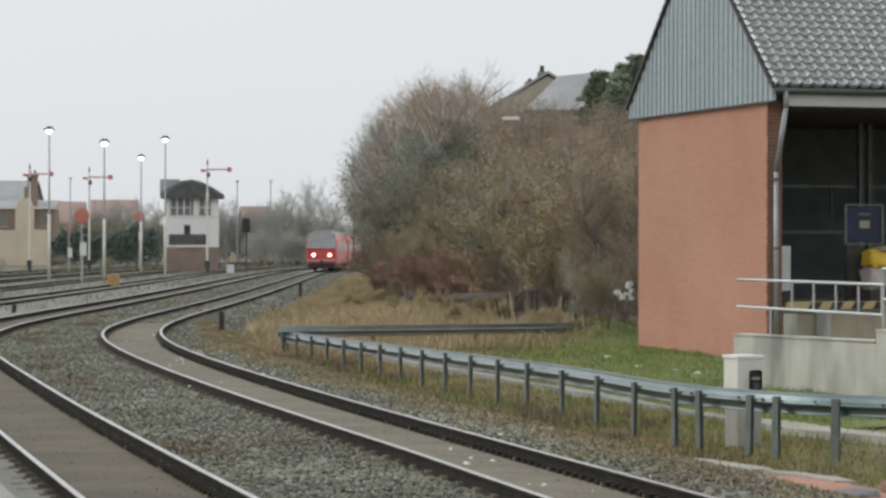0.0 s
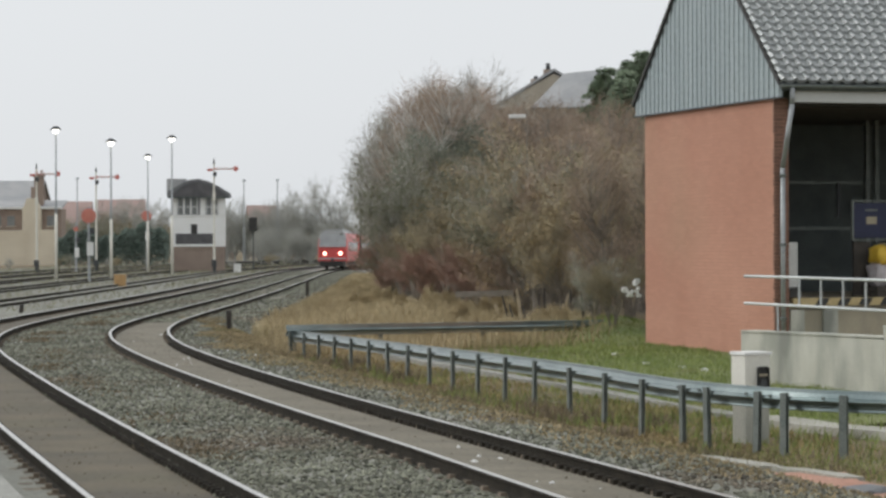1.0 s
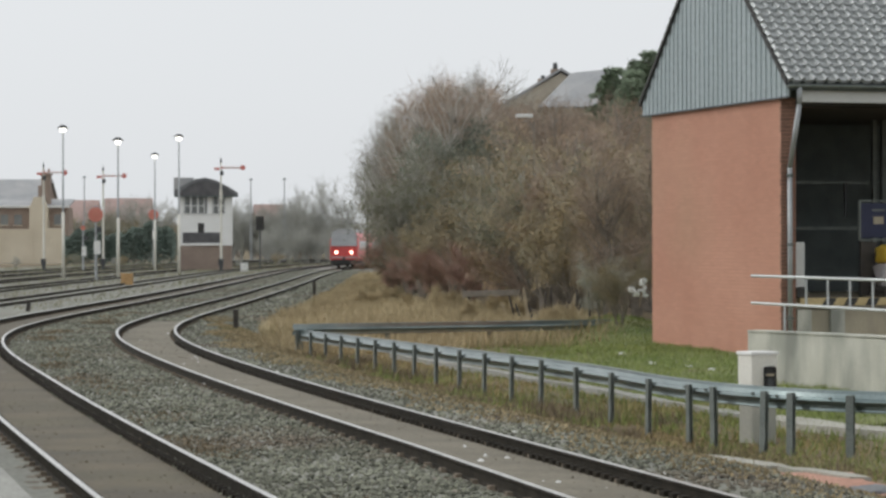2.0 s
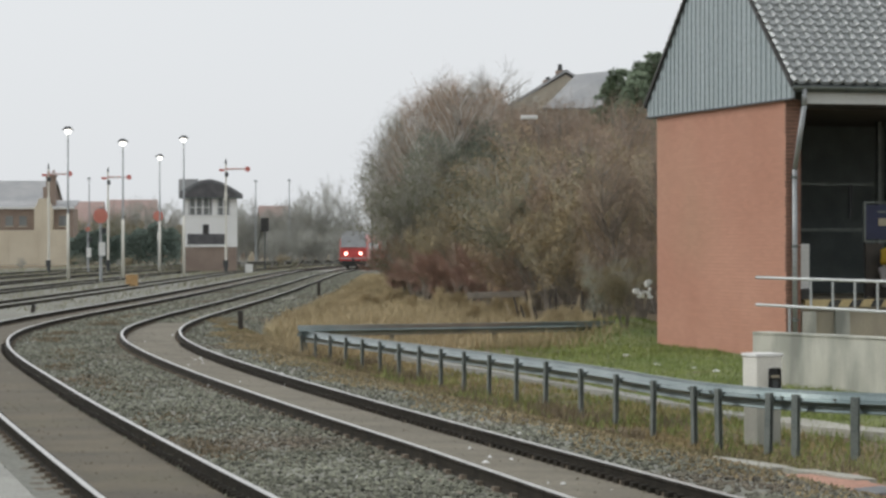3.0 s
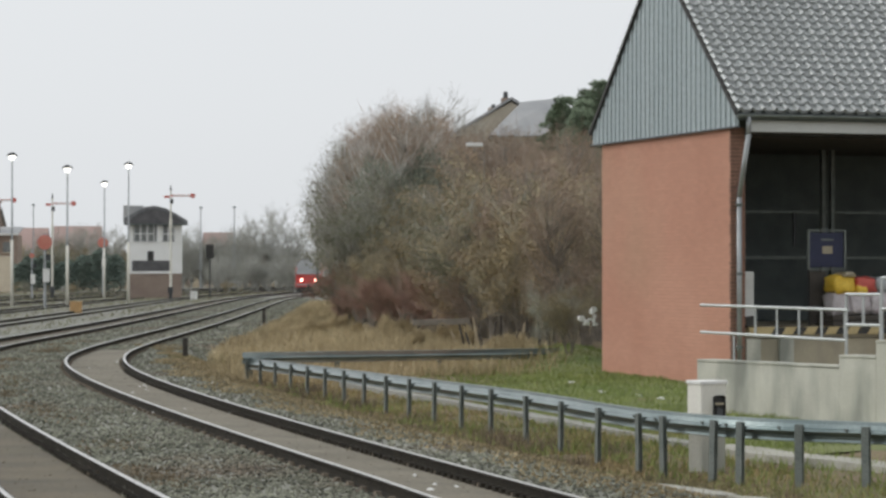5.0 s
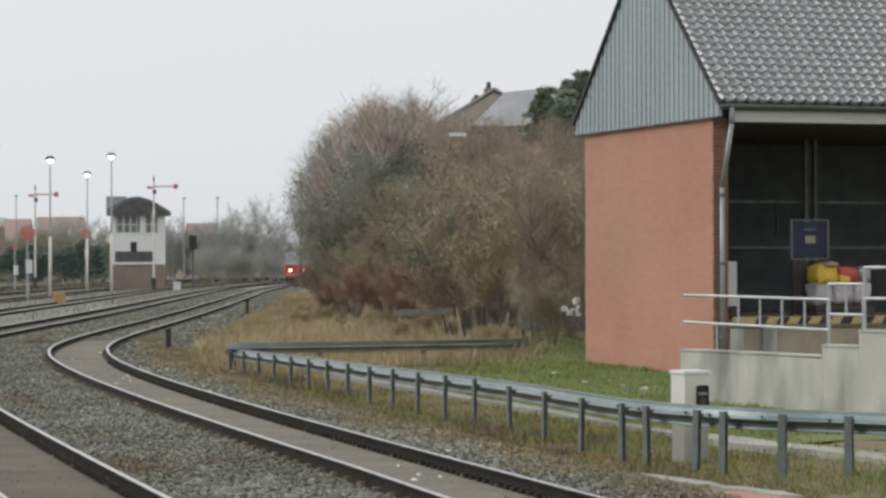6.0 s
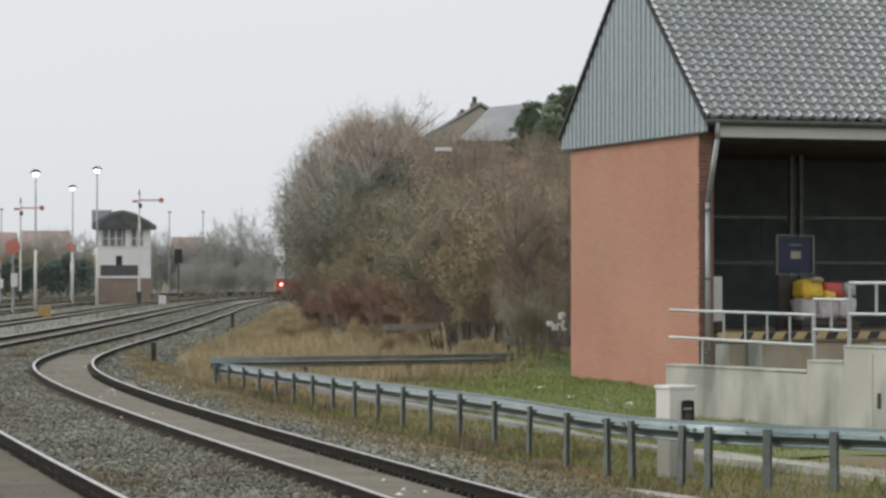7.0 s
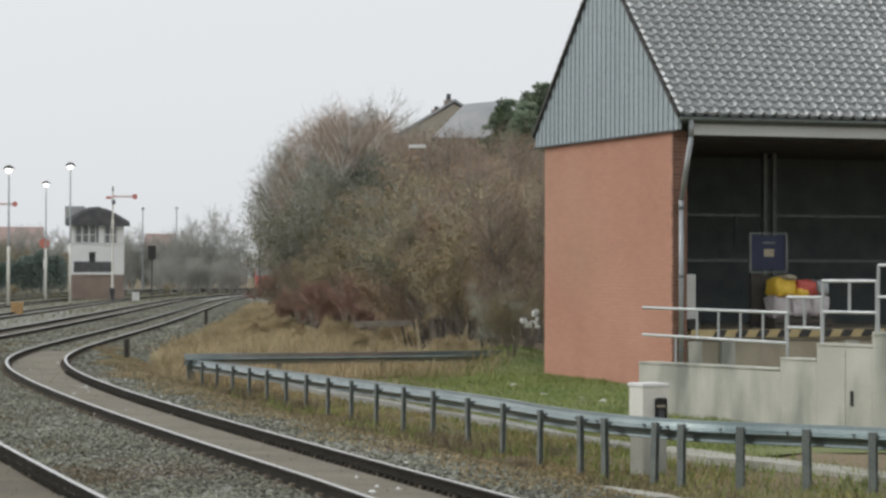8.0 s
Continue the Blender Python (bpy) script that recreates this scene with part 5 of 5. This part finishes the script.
# tall grey and red-brown crowns beyond, topped by bearing to fit the skyline from the camera
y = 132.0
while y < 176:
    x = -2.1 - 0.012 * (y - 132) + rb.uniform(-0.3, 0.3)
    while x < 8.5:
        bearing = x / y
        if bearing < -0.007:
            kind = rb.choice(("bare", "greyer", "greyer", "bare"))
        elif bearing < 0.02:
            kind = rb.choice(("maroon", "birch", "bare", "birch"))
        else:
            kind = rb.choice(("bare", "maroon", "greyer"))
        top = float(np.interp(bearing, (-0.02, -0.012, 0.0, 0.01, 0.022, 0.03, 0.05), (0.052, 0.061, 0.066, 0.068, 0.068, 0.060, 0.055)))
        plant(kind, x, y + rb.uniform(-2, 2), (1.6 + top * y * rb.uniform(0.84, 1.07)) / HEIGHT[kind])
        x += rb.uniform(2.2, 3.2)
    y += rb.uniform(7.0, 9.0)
# low skirt along the track side
for i in range(26):
    y = 94 + i * 2.9
    left = float(np.interp(y, (92, 103, 112, 122, 135, 150, 172), (2.2, 0.6, -1.4, -1.7, -1.5, -1.6, -1.9)))
    kind = ("red", "red", "brown")[i % 3] if y < 126 else "olive"
    plant(kind, left + rb.uniform(-0.4, 0.8), y, rb.uniform(0.65, 1.0) if kind == "red" else rb.uniform(0.4, 0.65))
rw = random.Random(5)
for i in range(30):
    t = rw.random()
    plant("weed", -2.5 + 7 * t + rw.uniform(-1.2, 1.2), 104 - 32 * t + rw.uniform(-5, 6), rw.uniform(0.35, 0.65))
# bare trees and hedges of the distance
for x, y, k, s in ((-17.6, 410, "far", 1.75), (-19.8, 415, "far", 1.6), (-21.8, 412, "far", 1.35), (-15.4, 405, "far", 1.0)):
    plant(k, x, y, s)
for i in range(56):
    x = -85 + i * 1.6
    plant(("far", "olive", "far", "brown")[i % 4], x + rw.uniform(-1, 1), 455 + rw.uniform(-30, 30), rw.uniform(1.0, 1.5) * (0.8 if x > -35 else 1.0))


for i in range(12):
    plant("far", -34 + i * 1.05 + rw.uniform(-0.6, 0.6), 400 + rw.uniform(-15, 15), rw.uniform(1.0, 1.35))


def hedge(x0, x1, y, h, seed):
    rng = random.Random(seed)
    t = thing("hedge", pose((x0 + x1) / 2, y, -0.35), "tall dark green hedge beyond the yard", "hedge")
    v, f = [], []
    w = x1 - x0
    for i in range(9000):
        x = rng.uniform(-w / 2, w / 2)
        top = h * (0.86 + 0.1 * math.sin(x * 0.9 + seed) + 0.06 * math.sin(x * 2.7))
        c = Vector((x, rng.uniform(-1.2, 1.2), top * math.sqrt(rng.random())))
        d = Vector((rng.gauss(0, 1), rng.gauss(0, 1), rng.gauss(0.2, 1))).normalized() * rng.uniform(0.12, 0.3)
        e = d.orthogonal() * 0.6
        n = len(v)
        v += [tuple(c - e), tuple(c + e), tuple(c + d)]
        f.append((n, n + 1, n + 2))
    part("leaves", raw_mesh("leaves", v, f, M_HEDGE), None, t)
    for i in range(8):
        part("stem", rod(nb(), (-w / 2 + w * (i + 0.5) / 8, 0, 0), (-w / 2 + w * (i + 0.5) / 8, 0, h * 0.7), 0.12, 0.05, 6), M_BARK, t)


hedge(-41.5, -34.0, 330, 5.6, 1)
hedge(-49.0, -42.0, 335, 4.9, 2)
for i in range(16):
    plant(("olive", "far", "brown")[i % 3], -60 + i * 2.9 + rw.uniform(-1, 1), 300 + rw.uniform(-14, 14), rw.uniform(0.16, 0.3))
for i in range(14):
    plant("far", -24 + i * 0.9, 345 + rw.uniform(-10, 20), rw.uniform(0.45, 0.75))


def conifer(x, y, h, seed):
    rng = random.Random(seed)
    t = thing("conifer", pose(x, y, 0.4), "dark green conifer behind the shed", "tree", "conifers")
    part("trunk", rod(nb(), (0, 0, -1), (0, 0, h * 0.97), 0.2, 0.03, 8), M_BARK, t)
    v, f = [], []
    z = 0.25 * h
    while z < h:
        u = 1 - z / h
        for k in range(rng.randint(5, 8)):
            az = rng.uniform(0, 2 * math.pi)
            reach = (0.3 + 3.6 * u ** 0.75) * rng.uniform(0.55, 1.1)
            out = Vector((math.cos(az), math.sin(az), 0))
            for _ in range(int(26 + 70 * reach)):
                q = rng.random() ** 0.7
                c = out * (reach * q) + Vector((0, 0, z + 0.35 * reach * q * (0.5 - q) + rng.gauss(0, 0.07)))
                c += Vector((-out.y, out.x, 0)) * rng.gauss(0, 0.16 * (1.2 - q) * reach + 0.03)
                d = (out + Vector((rng.gauss(0, 0.5), rng.gauss(0, 0.5), rng.gauss(0.25, 0.4)))).normalized() * rng.uniform(0.1, 0.24)
                w = d.orthogonal().normalized() * rng.uniform(0.03, 0.06)
                n = len(v)
                v += [tuple(c - w), tuple(c + w), tuple(c + d)]
                f.append((n, n + 1, n + 2))
        z += rng.uniform(0.15, 0.27)
    part("crown", raw_mesh("crown", v, f, M_CONIFER), None, t)


conifer(8.3, 120, 10.2, 1)
conifer(9.5, 122, 10.6, 2)
conifer(10.6, 117, 10.4, 3)
conifer(8.9, 115, 9.3, 4)
conifer(9.2, 118, 9.9, 5)
conifer(10.1, 121, 10.9, 6)

# stakes and a fallen trunk under the shrubs
rs = random.Random(8)
for i in range(15):
    x, y = 2.35 + i * 0.17 + rs.uniform(-0.05, 0.05), 79.5 - i * 0.3 + rs.uniform(-0.6, 0.6)
    z = float(rise(np.array(x), np.array(y)))
    st = new("stake", mesh_of("stake", rod(nb(), (0, 0, -0.2), (rs.uniform(-0.4, 0.4), rs.uniform(-0.3, 0.3), rs.uniform(0.5, 1.15)), 0.05, 0.03, 6), M_WOOD if i % 3 else M_DRYWOOD))
    st.matrix_world = pose(x, y, z)
    tagged(st, "short dark stake standing under the shrubs" if i % 3 else "short pale split stake standing under the shrubs", "stake", "stakes under the shrubs")
rail_z = float(rise(np.array(1.8), np.array(84.5)))
rail = thing("timber_rail", pose(1.8, 84.5, rail_z), "low weathered timber beam on short posts in dry grass", "fence")
part("beam", box(nb(), (0, 0, 0.62 - rail_z), (1.9, 0.12, 0.2), ry=-1.5, bevel=0.02), M_BARK, rail, "weathered beam")
for px in (-0.75, 0.05, 0.8):
    part("post", rod(nb(), (px, 0, -0.3), (px, 0, 0.55 - rail_z), 0.06, 0.05, 8), M_WOOD, rail)
for i in range(18):
    x, y = 5.08 + rs.uniform(-0.28, 0.18), 64.2 + rs.uniform(-0.3, 0.3)
    sc = new("plastic_scrap", mesh_of("plastic_scrap", lumpy(rs.uniform(0.07, 0.17), 0.06, rs.uniform(0.05, 0.13), i * 1.7, 2), M_BOXWHITE))
    sc.matrix_world = pose(x, y, rs.uniform(0.92, 1.28), rs.uniform(-30, 30), 0, rs.uniform(0, 90))
    tagged(sc, "white plastic scrap caught in the shrub", "litter", "plastic scraps")
plant("brown", 4.7, 65.2, 0.3)
plant("olive", 4.3, 66.5, 0.3)

# unlit masts far down the yard
for mx, my, mh in ((-52.7, 380, 12.6), (-27.8, 380, 12.2), (-23.1, 385, 12.4)):
    fm = thing("lamp_mast", pose(mx, my, -0.3), "thin grey unlit lamp mast far down the yard", "lamp mast", "far masts")
    part("mast", rod(nb(), (0, 0, 0), (0, 0, mh), 0.11, 0.07, 8), M_ZINC, fm)
    part("head", rod(nb(), (0, 0, mh), (0, 0, mh + 0.3), 0.35, 0.2, 10), M_ZINC, fm)

# street lamp among the trees
sl = thing("street_lamp", pose(3.2, 93, -0.2), "street lamp with a flat white head among shrubs", "street lamp")
part("pole", rod(nb(), (0.35, 0, 0), (0.35, 0, 7.1), 0.035, 0.025, 8), M_BARK, sl)
part("head", box(nb(), (0, 0, 7.15), (0.62, 0.25, 0.14), bevel=0.04), M_WHITE, sl, "flat white lamp head")


for x, y, k, s in ((3.45, 93, "brown", 0.92), (3.1, 90, "olive", 1.0), (3.75, 88, "russet", 0.86)):
    plant(k, x, y, s)


# ---- loose stone and grass ----
def stones(name, n, place, lo, hi, material, label, seed):
    rng = np.random.default_rng(seed)
    base = np.array([(1, 0, 0), (-1, 0, 0), (0, 1, 0), (0, -1, 0), (0, 0, 0.7), (0, 0, -0.7)], float)
    faces = np.array([(0, 2, 4), (2, 1, 4), (1, 3, 4), (3, 0, 4), (2, 0, 5), (1, 2, 5), (3, 1, 5), (0, 3, 5)])
    x, y, z = place(rng, n)
    s = rng.uniform(lo, hi, (n, 1, 1))
    v = base[None] * s * rng.uniform(0.6, 1.3, (n, 6, 3))
    a = rng.uniform(0, 2 * np.pi, n)
    ca, sa = np.cos(a)[:, None], np.sin(a)[:, None]
    vx, vy = v[..., 0] * ca - v[..., 1] * sa, v[..., 0] * sa + v[..., 1] * ca
    v = np.stack([vx + x[:, None], vy + y[:, None], v[..., 2] + z[:, None]], -1).reshape(-1, 3)
    f = (faces[None] + 6 * np.arange(n)[:, None, None]).reshape(-1, 3)
    o = new(name, raw_mesh(name, v.tolist(), f.tolist(), material))
    tagged(o, label, "gravel", kind="stuff")


def bed_place(lo, hi, y0, y1):
    def f(rng, n):
        y = y0 + (y1 - y0) * rng.random(n) ** 1.6
        w = rng.uniform(lo, hi, n)
        x, yy, _ = along(y, w)
        return x, yy, -0.15 - 0.24 * np.clip((w - 2.4) / 1.2, 0, 1) + bed_lift(w, y) + rng.uniform(-0.01, 0.015, n)
    return f


stones("ballast_stones", 22000, bed_place(-3.4, -0.9, 20, 85), 0.018, 0.042, M_STONE, "grey crushed stones between the two tracks", 1)
stones("ballast_stones", 14000, bed_place(0.88, 3.3, 20, 85), 0.018, 0.042, M_STONE, "grey crushed stones on the ballast shoulder", 2)
stones("ballast_stones", 15000, bed_place(-3.4, 3.2, 80, 240), 0.035, 0.075, M_STONE, "grey crushed stones further along the tracks", 12)
stones("grit", 3500, bed_place(-5.0, 0.62, 20, 70), 0.008, 0.02, M_FILLPALE, "loose grit over the tracks", 13)
stones("ballast_stones", 5000, bed_place(-7.5, -5.2, 20, 80), 0.018, 0.042, M_STONE, "grey crushed stones beside the track", 3)


stones("white_pebbles", 60, bed_place(-3.2, 3.0, 22, 70), 0.025, 0.05, M_WHITE, "white pebbles strewn over the ballast", 9)


def grass(name, n, place, lo, hi, material, label, seed, level=None, fat=1.0):
    rng = np.random.default_rng(seed)
    x, y = place(rng, n)
    n = len(x)
    z = rise(x, y) - 0.03 if level is None else level(x, y) if callable(level) else np.full_like(x, level)
    h = rng.uniform(lo, hi, n)
    a = rng.uniform(0, 2 * np.pi, n)
    w = rng.uniform(0.004, 0.011, n) * (1 + y / 60) * fat
    bx, by = rng.normal(0, 0.35, n) * h, rng.normal(0, 0.35, n) * h
    p0 = np.stack([x - w * np.cos(a), y - w * np.sin(a), z], 1)
    p1 = np.stack([x + w * np.cos(a), y + w * np.sin(a), z], 1)
    p2 = np.stack([x + bx, y + by, z + h], 1)
    v = np.stack([p0, p1, p2], 1).reshape(-1, 3)
    f = np.arange(3 * n).reshape(-1, 3)
    o = new(name, raw_mesh(name, v.tolist(), f.tolist(), material))
    tagged(o, label, "grass", kind="stuff")


def clear_of_apron(x, y):
    keep = ~((y < 28.6) & (x > 3.1 - 0.2 * (y - 27.5))) | (np.sin(x * 91 + y * 57) > 0.75)
    return x[keep], y[keep]


def tufts(rng, n):
    """Blades in clumps about the guardrail's posts."""
    k = rng.integers(0, 46, n)
    cy = rng.uniform(28.5, 58, 46)
    cx = 4.55 - 0.2437 * (cy - 26.58) + rng.normal(-0.1, 0.5, 46)
    return clear_of_apron(cx[k] + rng.normal(0, 0.17, n), cy[k] + rng.normal(0, 0.3, n))


def verge(rng, n):
    y = 22 + 60 * rng.random(n) ** 1.3
    u = rng.random(n)
    gx0 = 4.98 - 0.2437 * (y - 26.58)
    left = line_x(y) + 2.9
    return clear_of_apron(left + (gx0 + 1.9 - left) * u, y)


def shoulder(x, y):
    w = (x - line_x(y)) / 1.05
    return np.maximum(rise(x, y) - 0.02, -0.145 - 0.24 * np.clip((w - 2.4) / 1.2, 0, 1))


def litter(rng, n):
    y = 20 + 65 * rng.random(n) ** 1.2
    gx0 = 4.98 - 0.2437 * (y - 26.58)
    left = line_x(y) + 1.75 + 0.25 * np.sin(y * 0.8) + 0.15 * np.sin(y * 2.3)
    return clear_of_apron(left + (gx0 + 0.8 - left) * rng.random(n) ** 0.75, y)


def field(rng, n):
    y = rng.uniform(60, 125, n)
    x0 = line_x(y) + 3.0
    x1 = np.where(y < 74, lawn_left(y) + 1.6 * rng.random(n), x0 + np.clip(3 + (110 - y) * 0.16, 3, 11))
    return x0 + rng.random(n) * (x1 - x0), y


def far_verge(rng, n):
    y = rng.uniform(118, 215, n)
    return line_x(y) + 2.9 + rng.random(n) * np.interp(y, (118, 170, 215), (4.5, 4.0, 3.0)), y


def lawn_left(y):
    return np.maximum(4.98 - 0.2437 * (y - 26.58) + 2.3, 0.052 * y - 0.4 + 0.5 * np.sin(y * 0.9))


def lawn(rng, n):
    y = rng.uniform(36, 72, n)
    x0 = lawn_left(y) - 3.0 * rng.random(n) ** 2
    return x0 + rng.random(n) * (7.6 - 0.02 * y - x0), y


def in_front(rng, n):
    y = rng.uniform(24, 40, n)
    return 4.98 - 0.2437 * (y - 26.58) + rng.uniform(0.2, 3.2, n), y


ly = np.linspace(35, 73, 77)
lv, lf = [], []
for y in ly:
    for u in np.linspace(0, 1, 15):
        x = float(lawn_left(y)) + u * (9.0 - float(lawn_left(y)))
        lv.append((x, float(y), float(rise(np.array(x), np.array(y))) + 0.02))
for i in range(len(ly) - 1):
    for j in range(14):
        lf.append((i * 15 + j, i * 15 + j + 1, (i + 1) * 15 + j + 1, (i + 1) * 15 + j))
tagged(new("lawn", raw_mesh("lawn", lv, lf, M_TURF, True)), "short green turf on the bank beside the shed", "lawn", kind="structure")
def yard(rng, n):
    y = 95 + 230 * rng.random(n)
    gap = rng.choice([-6.9, -12.1, -17.0, -21.6, -26.1, -31.0, -35.0], n)
    x, yy, _ = along(y, gap + rng.normal(0, 0.75, n))
    return x, yy


grass("yard_weeds", 14000, yard, 0.06, 0.3, M_YARDWEED, "pale weeds growing between the yard tracks", 10, -0.17)
grass("leaf_litter", 45000, litter, 0.012, 0.05, M_LITTER, "brown withered leaves and stalks strewn on the ballast shoulder", 14, shoulder, 2.4)


def between(rng, n):
    y = 20 + 70 * rng.random(n) ** 1.4
    w = -2.3 + 0.35 * np.sin(y * 0.35) + rng.normal(0, 0.3, n)
    keep = np.sin(y * 0.9 + 1.3 * np.sin(y * 0.37)) + 0.6 * np.sin(y * 2.7 + w * 3) > -0.1
    x, yy, _ = along(y[keep], w[keep])
    return x, yy


grass("leaf_litter", 6500, between, 0.012, 0.05, M_WEEDBROWN, "brown withered weeds and leaves in the ballast between tracks", 15, -0.13, 2.2)
grass("verge_grass", 40000, verge, 0.03, 0.14, M_DRYGRASS, "dry brown grass between ballast and guardrail", 4)
grass("field_grass", 40000, field, 0.12, 0.5, M_STRAW, "tall dry straw-coloured grass before the shrubs", 5)
grass("verge_grass", 16000, far_verge, 0.12, 0.45, M_STRAW, "withered brown grass along the far track side", 16, None, 1.6)
grass("verge_grass", 3800, tufts, 0.06, 0.24, M_GREENGRASS, "green tufts about the guardrail posts", 17)
grass("verge_grass", 5000, tufts, 0.08, 0.32, M_WEEDBROWN, "withered weeds in clumps about the guardrail posts", 18)
grass("lawn_grass", 42000, lawn, 0.05, 0.16, M_GREENGRASS, "short green grass on the bank before the shed", 6)
grass("verge_grass", 7000, in_front, 0.05, 0.2, M_GREENGRASS, "green and brown grass behind the guardrail", 7)


def strip(name, pts, width, z, material, label, cat):
    v, f = [], []
    rng = random.Random(len(pts))
    for x, y in pts:
        x += rng.gauss(0, 0.05) * width
        v += [(x - width / 2 * rng.uniform(0.85, 1.1), y, z + rng.uniform(-0.02, 0.01)), (x + width / 2, y, z + rng.uniform(-0.02, 0.01)), (x - width / 2, y, z - 0.25), (x + width / 2, y, z - 0.25)]
    for i in range(len(pts) - 1):
        a = 4 * i
        f += [(a, a + 1, a + 5, a + 4), (a, a + 4, a + 6, a + 2), (a + 1, a + 3, a + 7, a + 5)]
    f += [(0, 2, 3, 1), (4 * len(pts) - 4, 4 * len(pts) - 3, 4 * len(pts) - 1, 4 * len(pts) - 2)]
    o = new(name, raw_mesh(name, v, f, material))
    tagged(o, label, cat, kind="structure")


strip("kerb_path", [(4.96 - 0.44 * (y - 35.6), y) for y in np.linspace(24, 36.4, 16)], 0.65, -0.2, M_GRAVELPALE, "pale concrete path edge behind the guardrail", "path")
strip("kerb_path", [(4.6 - 0.26 * (y - 36.5), y) for y in np.linspace(36.6, 58, 24)], 0.26, -0.22, M_PLATFORM, "grey concrete path edge behind the guardrail", "path")
strip("red_apron", [(2.9 - 0.26 * (y - 27.5) + 1.0, y) for y in np.linspace(20, 28.3, 10)], 1.6, -0.3, M_REDPAVE, "reddish gravel apron beside the track", "pavement")
strip("kerb", [(3.05 + 0.55 * (30.4 - y), y) for y in np.linspace(28.9, 30.4, 6)], 0.3, -0.26, M_GRAVELPALE, "pale stone kerb at the verge", "kerb")
strip("kerb", [(3.05 + 0.55 * (30.4 - y), y) for y in np.linspace(27.6, 28.75, 6)], 0.24, -0.27, M_GRAVELPALE, "pale cracked kerb slab at the verge", "kerb")
platform = new("platform", sweep("platform", np.linspace(-25, 40, 60), left_off(np.linspace(-25, 40, 60)), [(-1.67, -0.4), (-1.67, 0.34), (-1.7, 0.38), (-6.5, 0.4), (-6.6, 0.38), (-6.6, -0.4)], M_PLATFORM, closed=False))
tagged(platform, "pale concrete station platform beside the track", "platform", kind="structure")


# ---- what moves ----
def motions():
    def run(first):
        rows = []
        for t in np.linspace(0, 8, 17):
            y = 235.0 + 7.0 * t + 0.07 * t * t + first
            x, yy, _ = along(y)
            x2, y2, _ = along(y + 14.0)
            rows.append((float(t), pose(float(x), float(yy), 0, 0, 0, -math.degrees(math.atan2(float(x2 - x), float(y2 - yy))))))
        return rows

    walk(rear_coach, run(0.0))
    walk(front_coach, run(20.6))


motions()
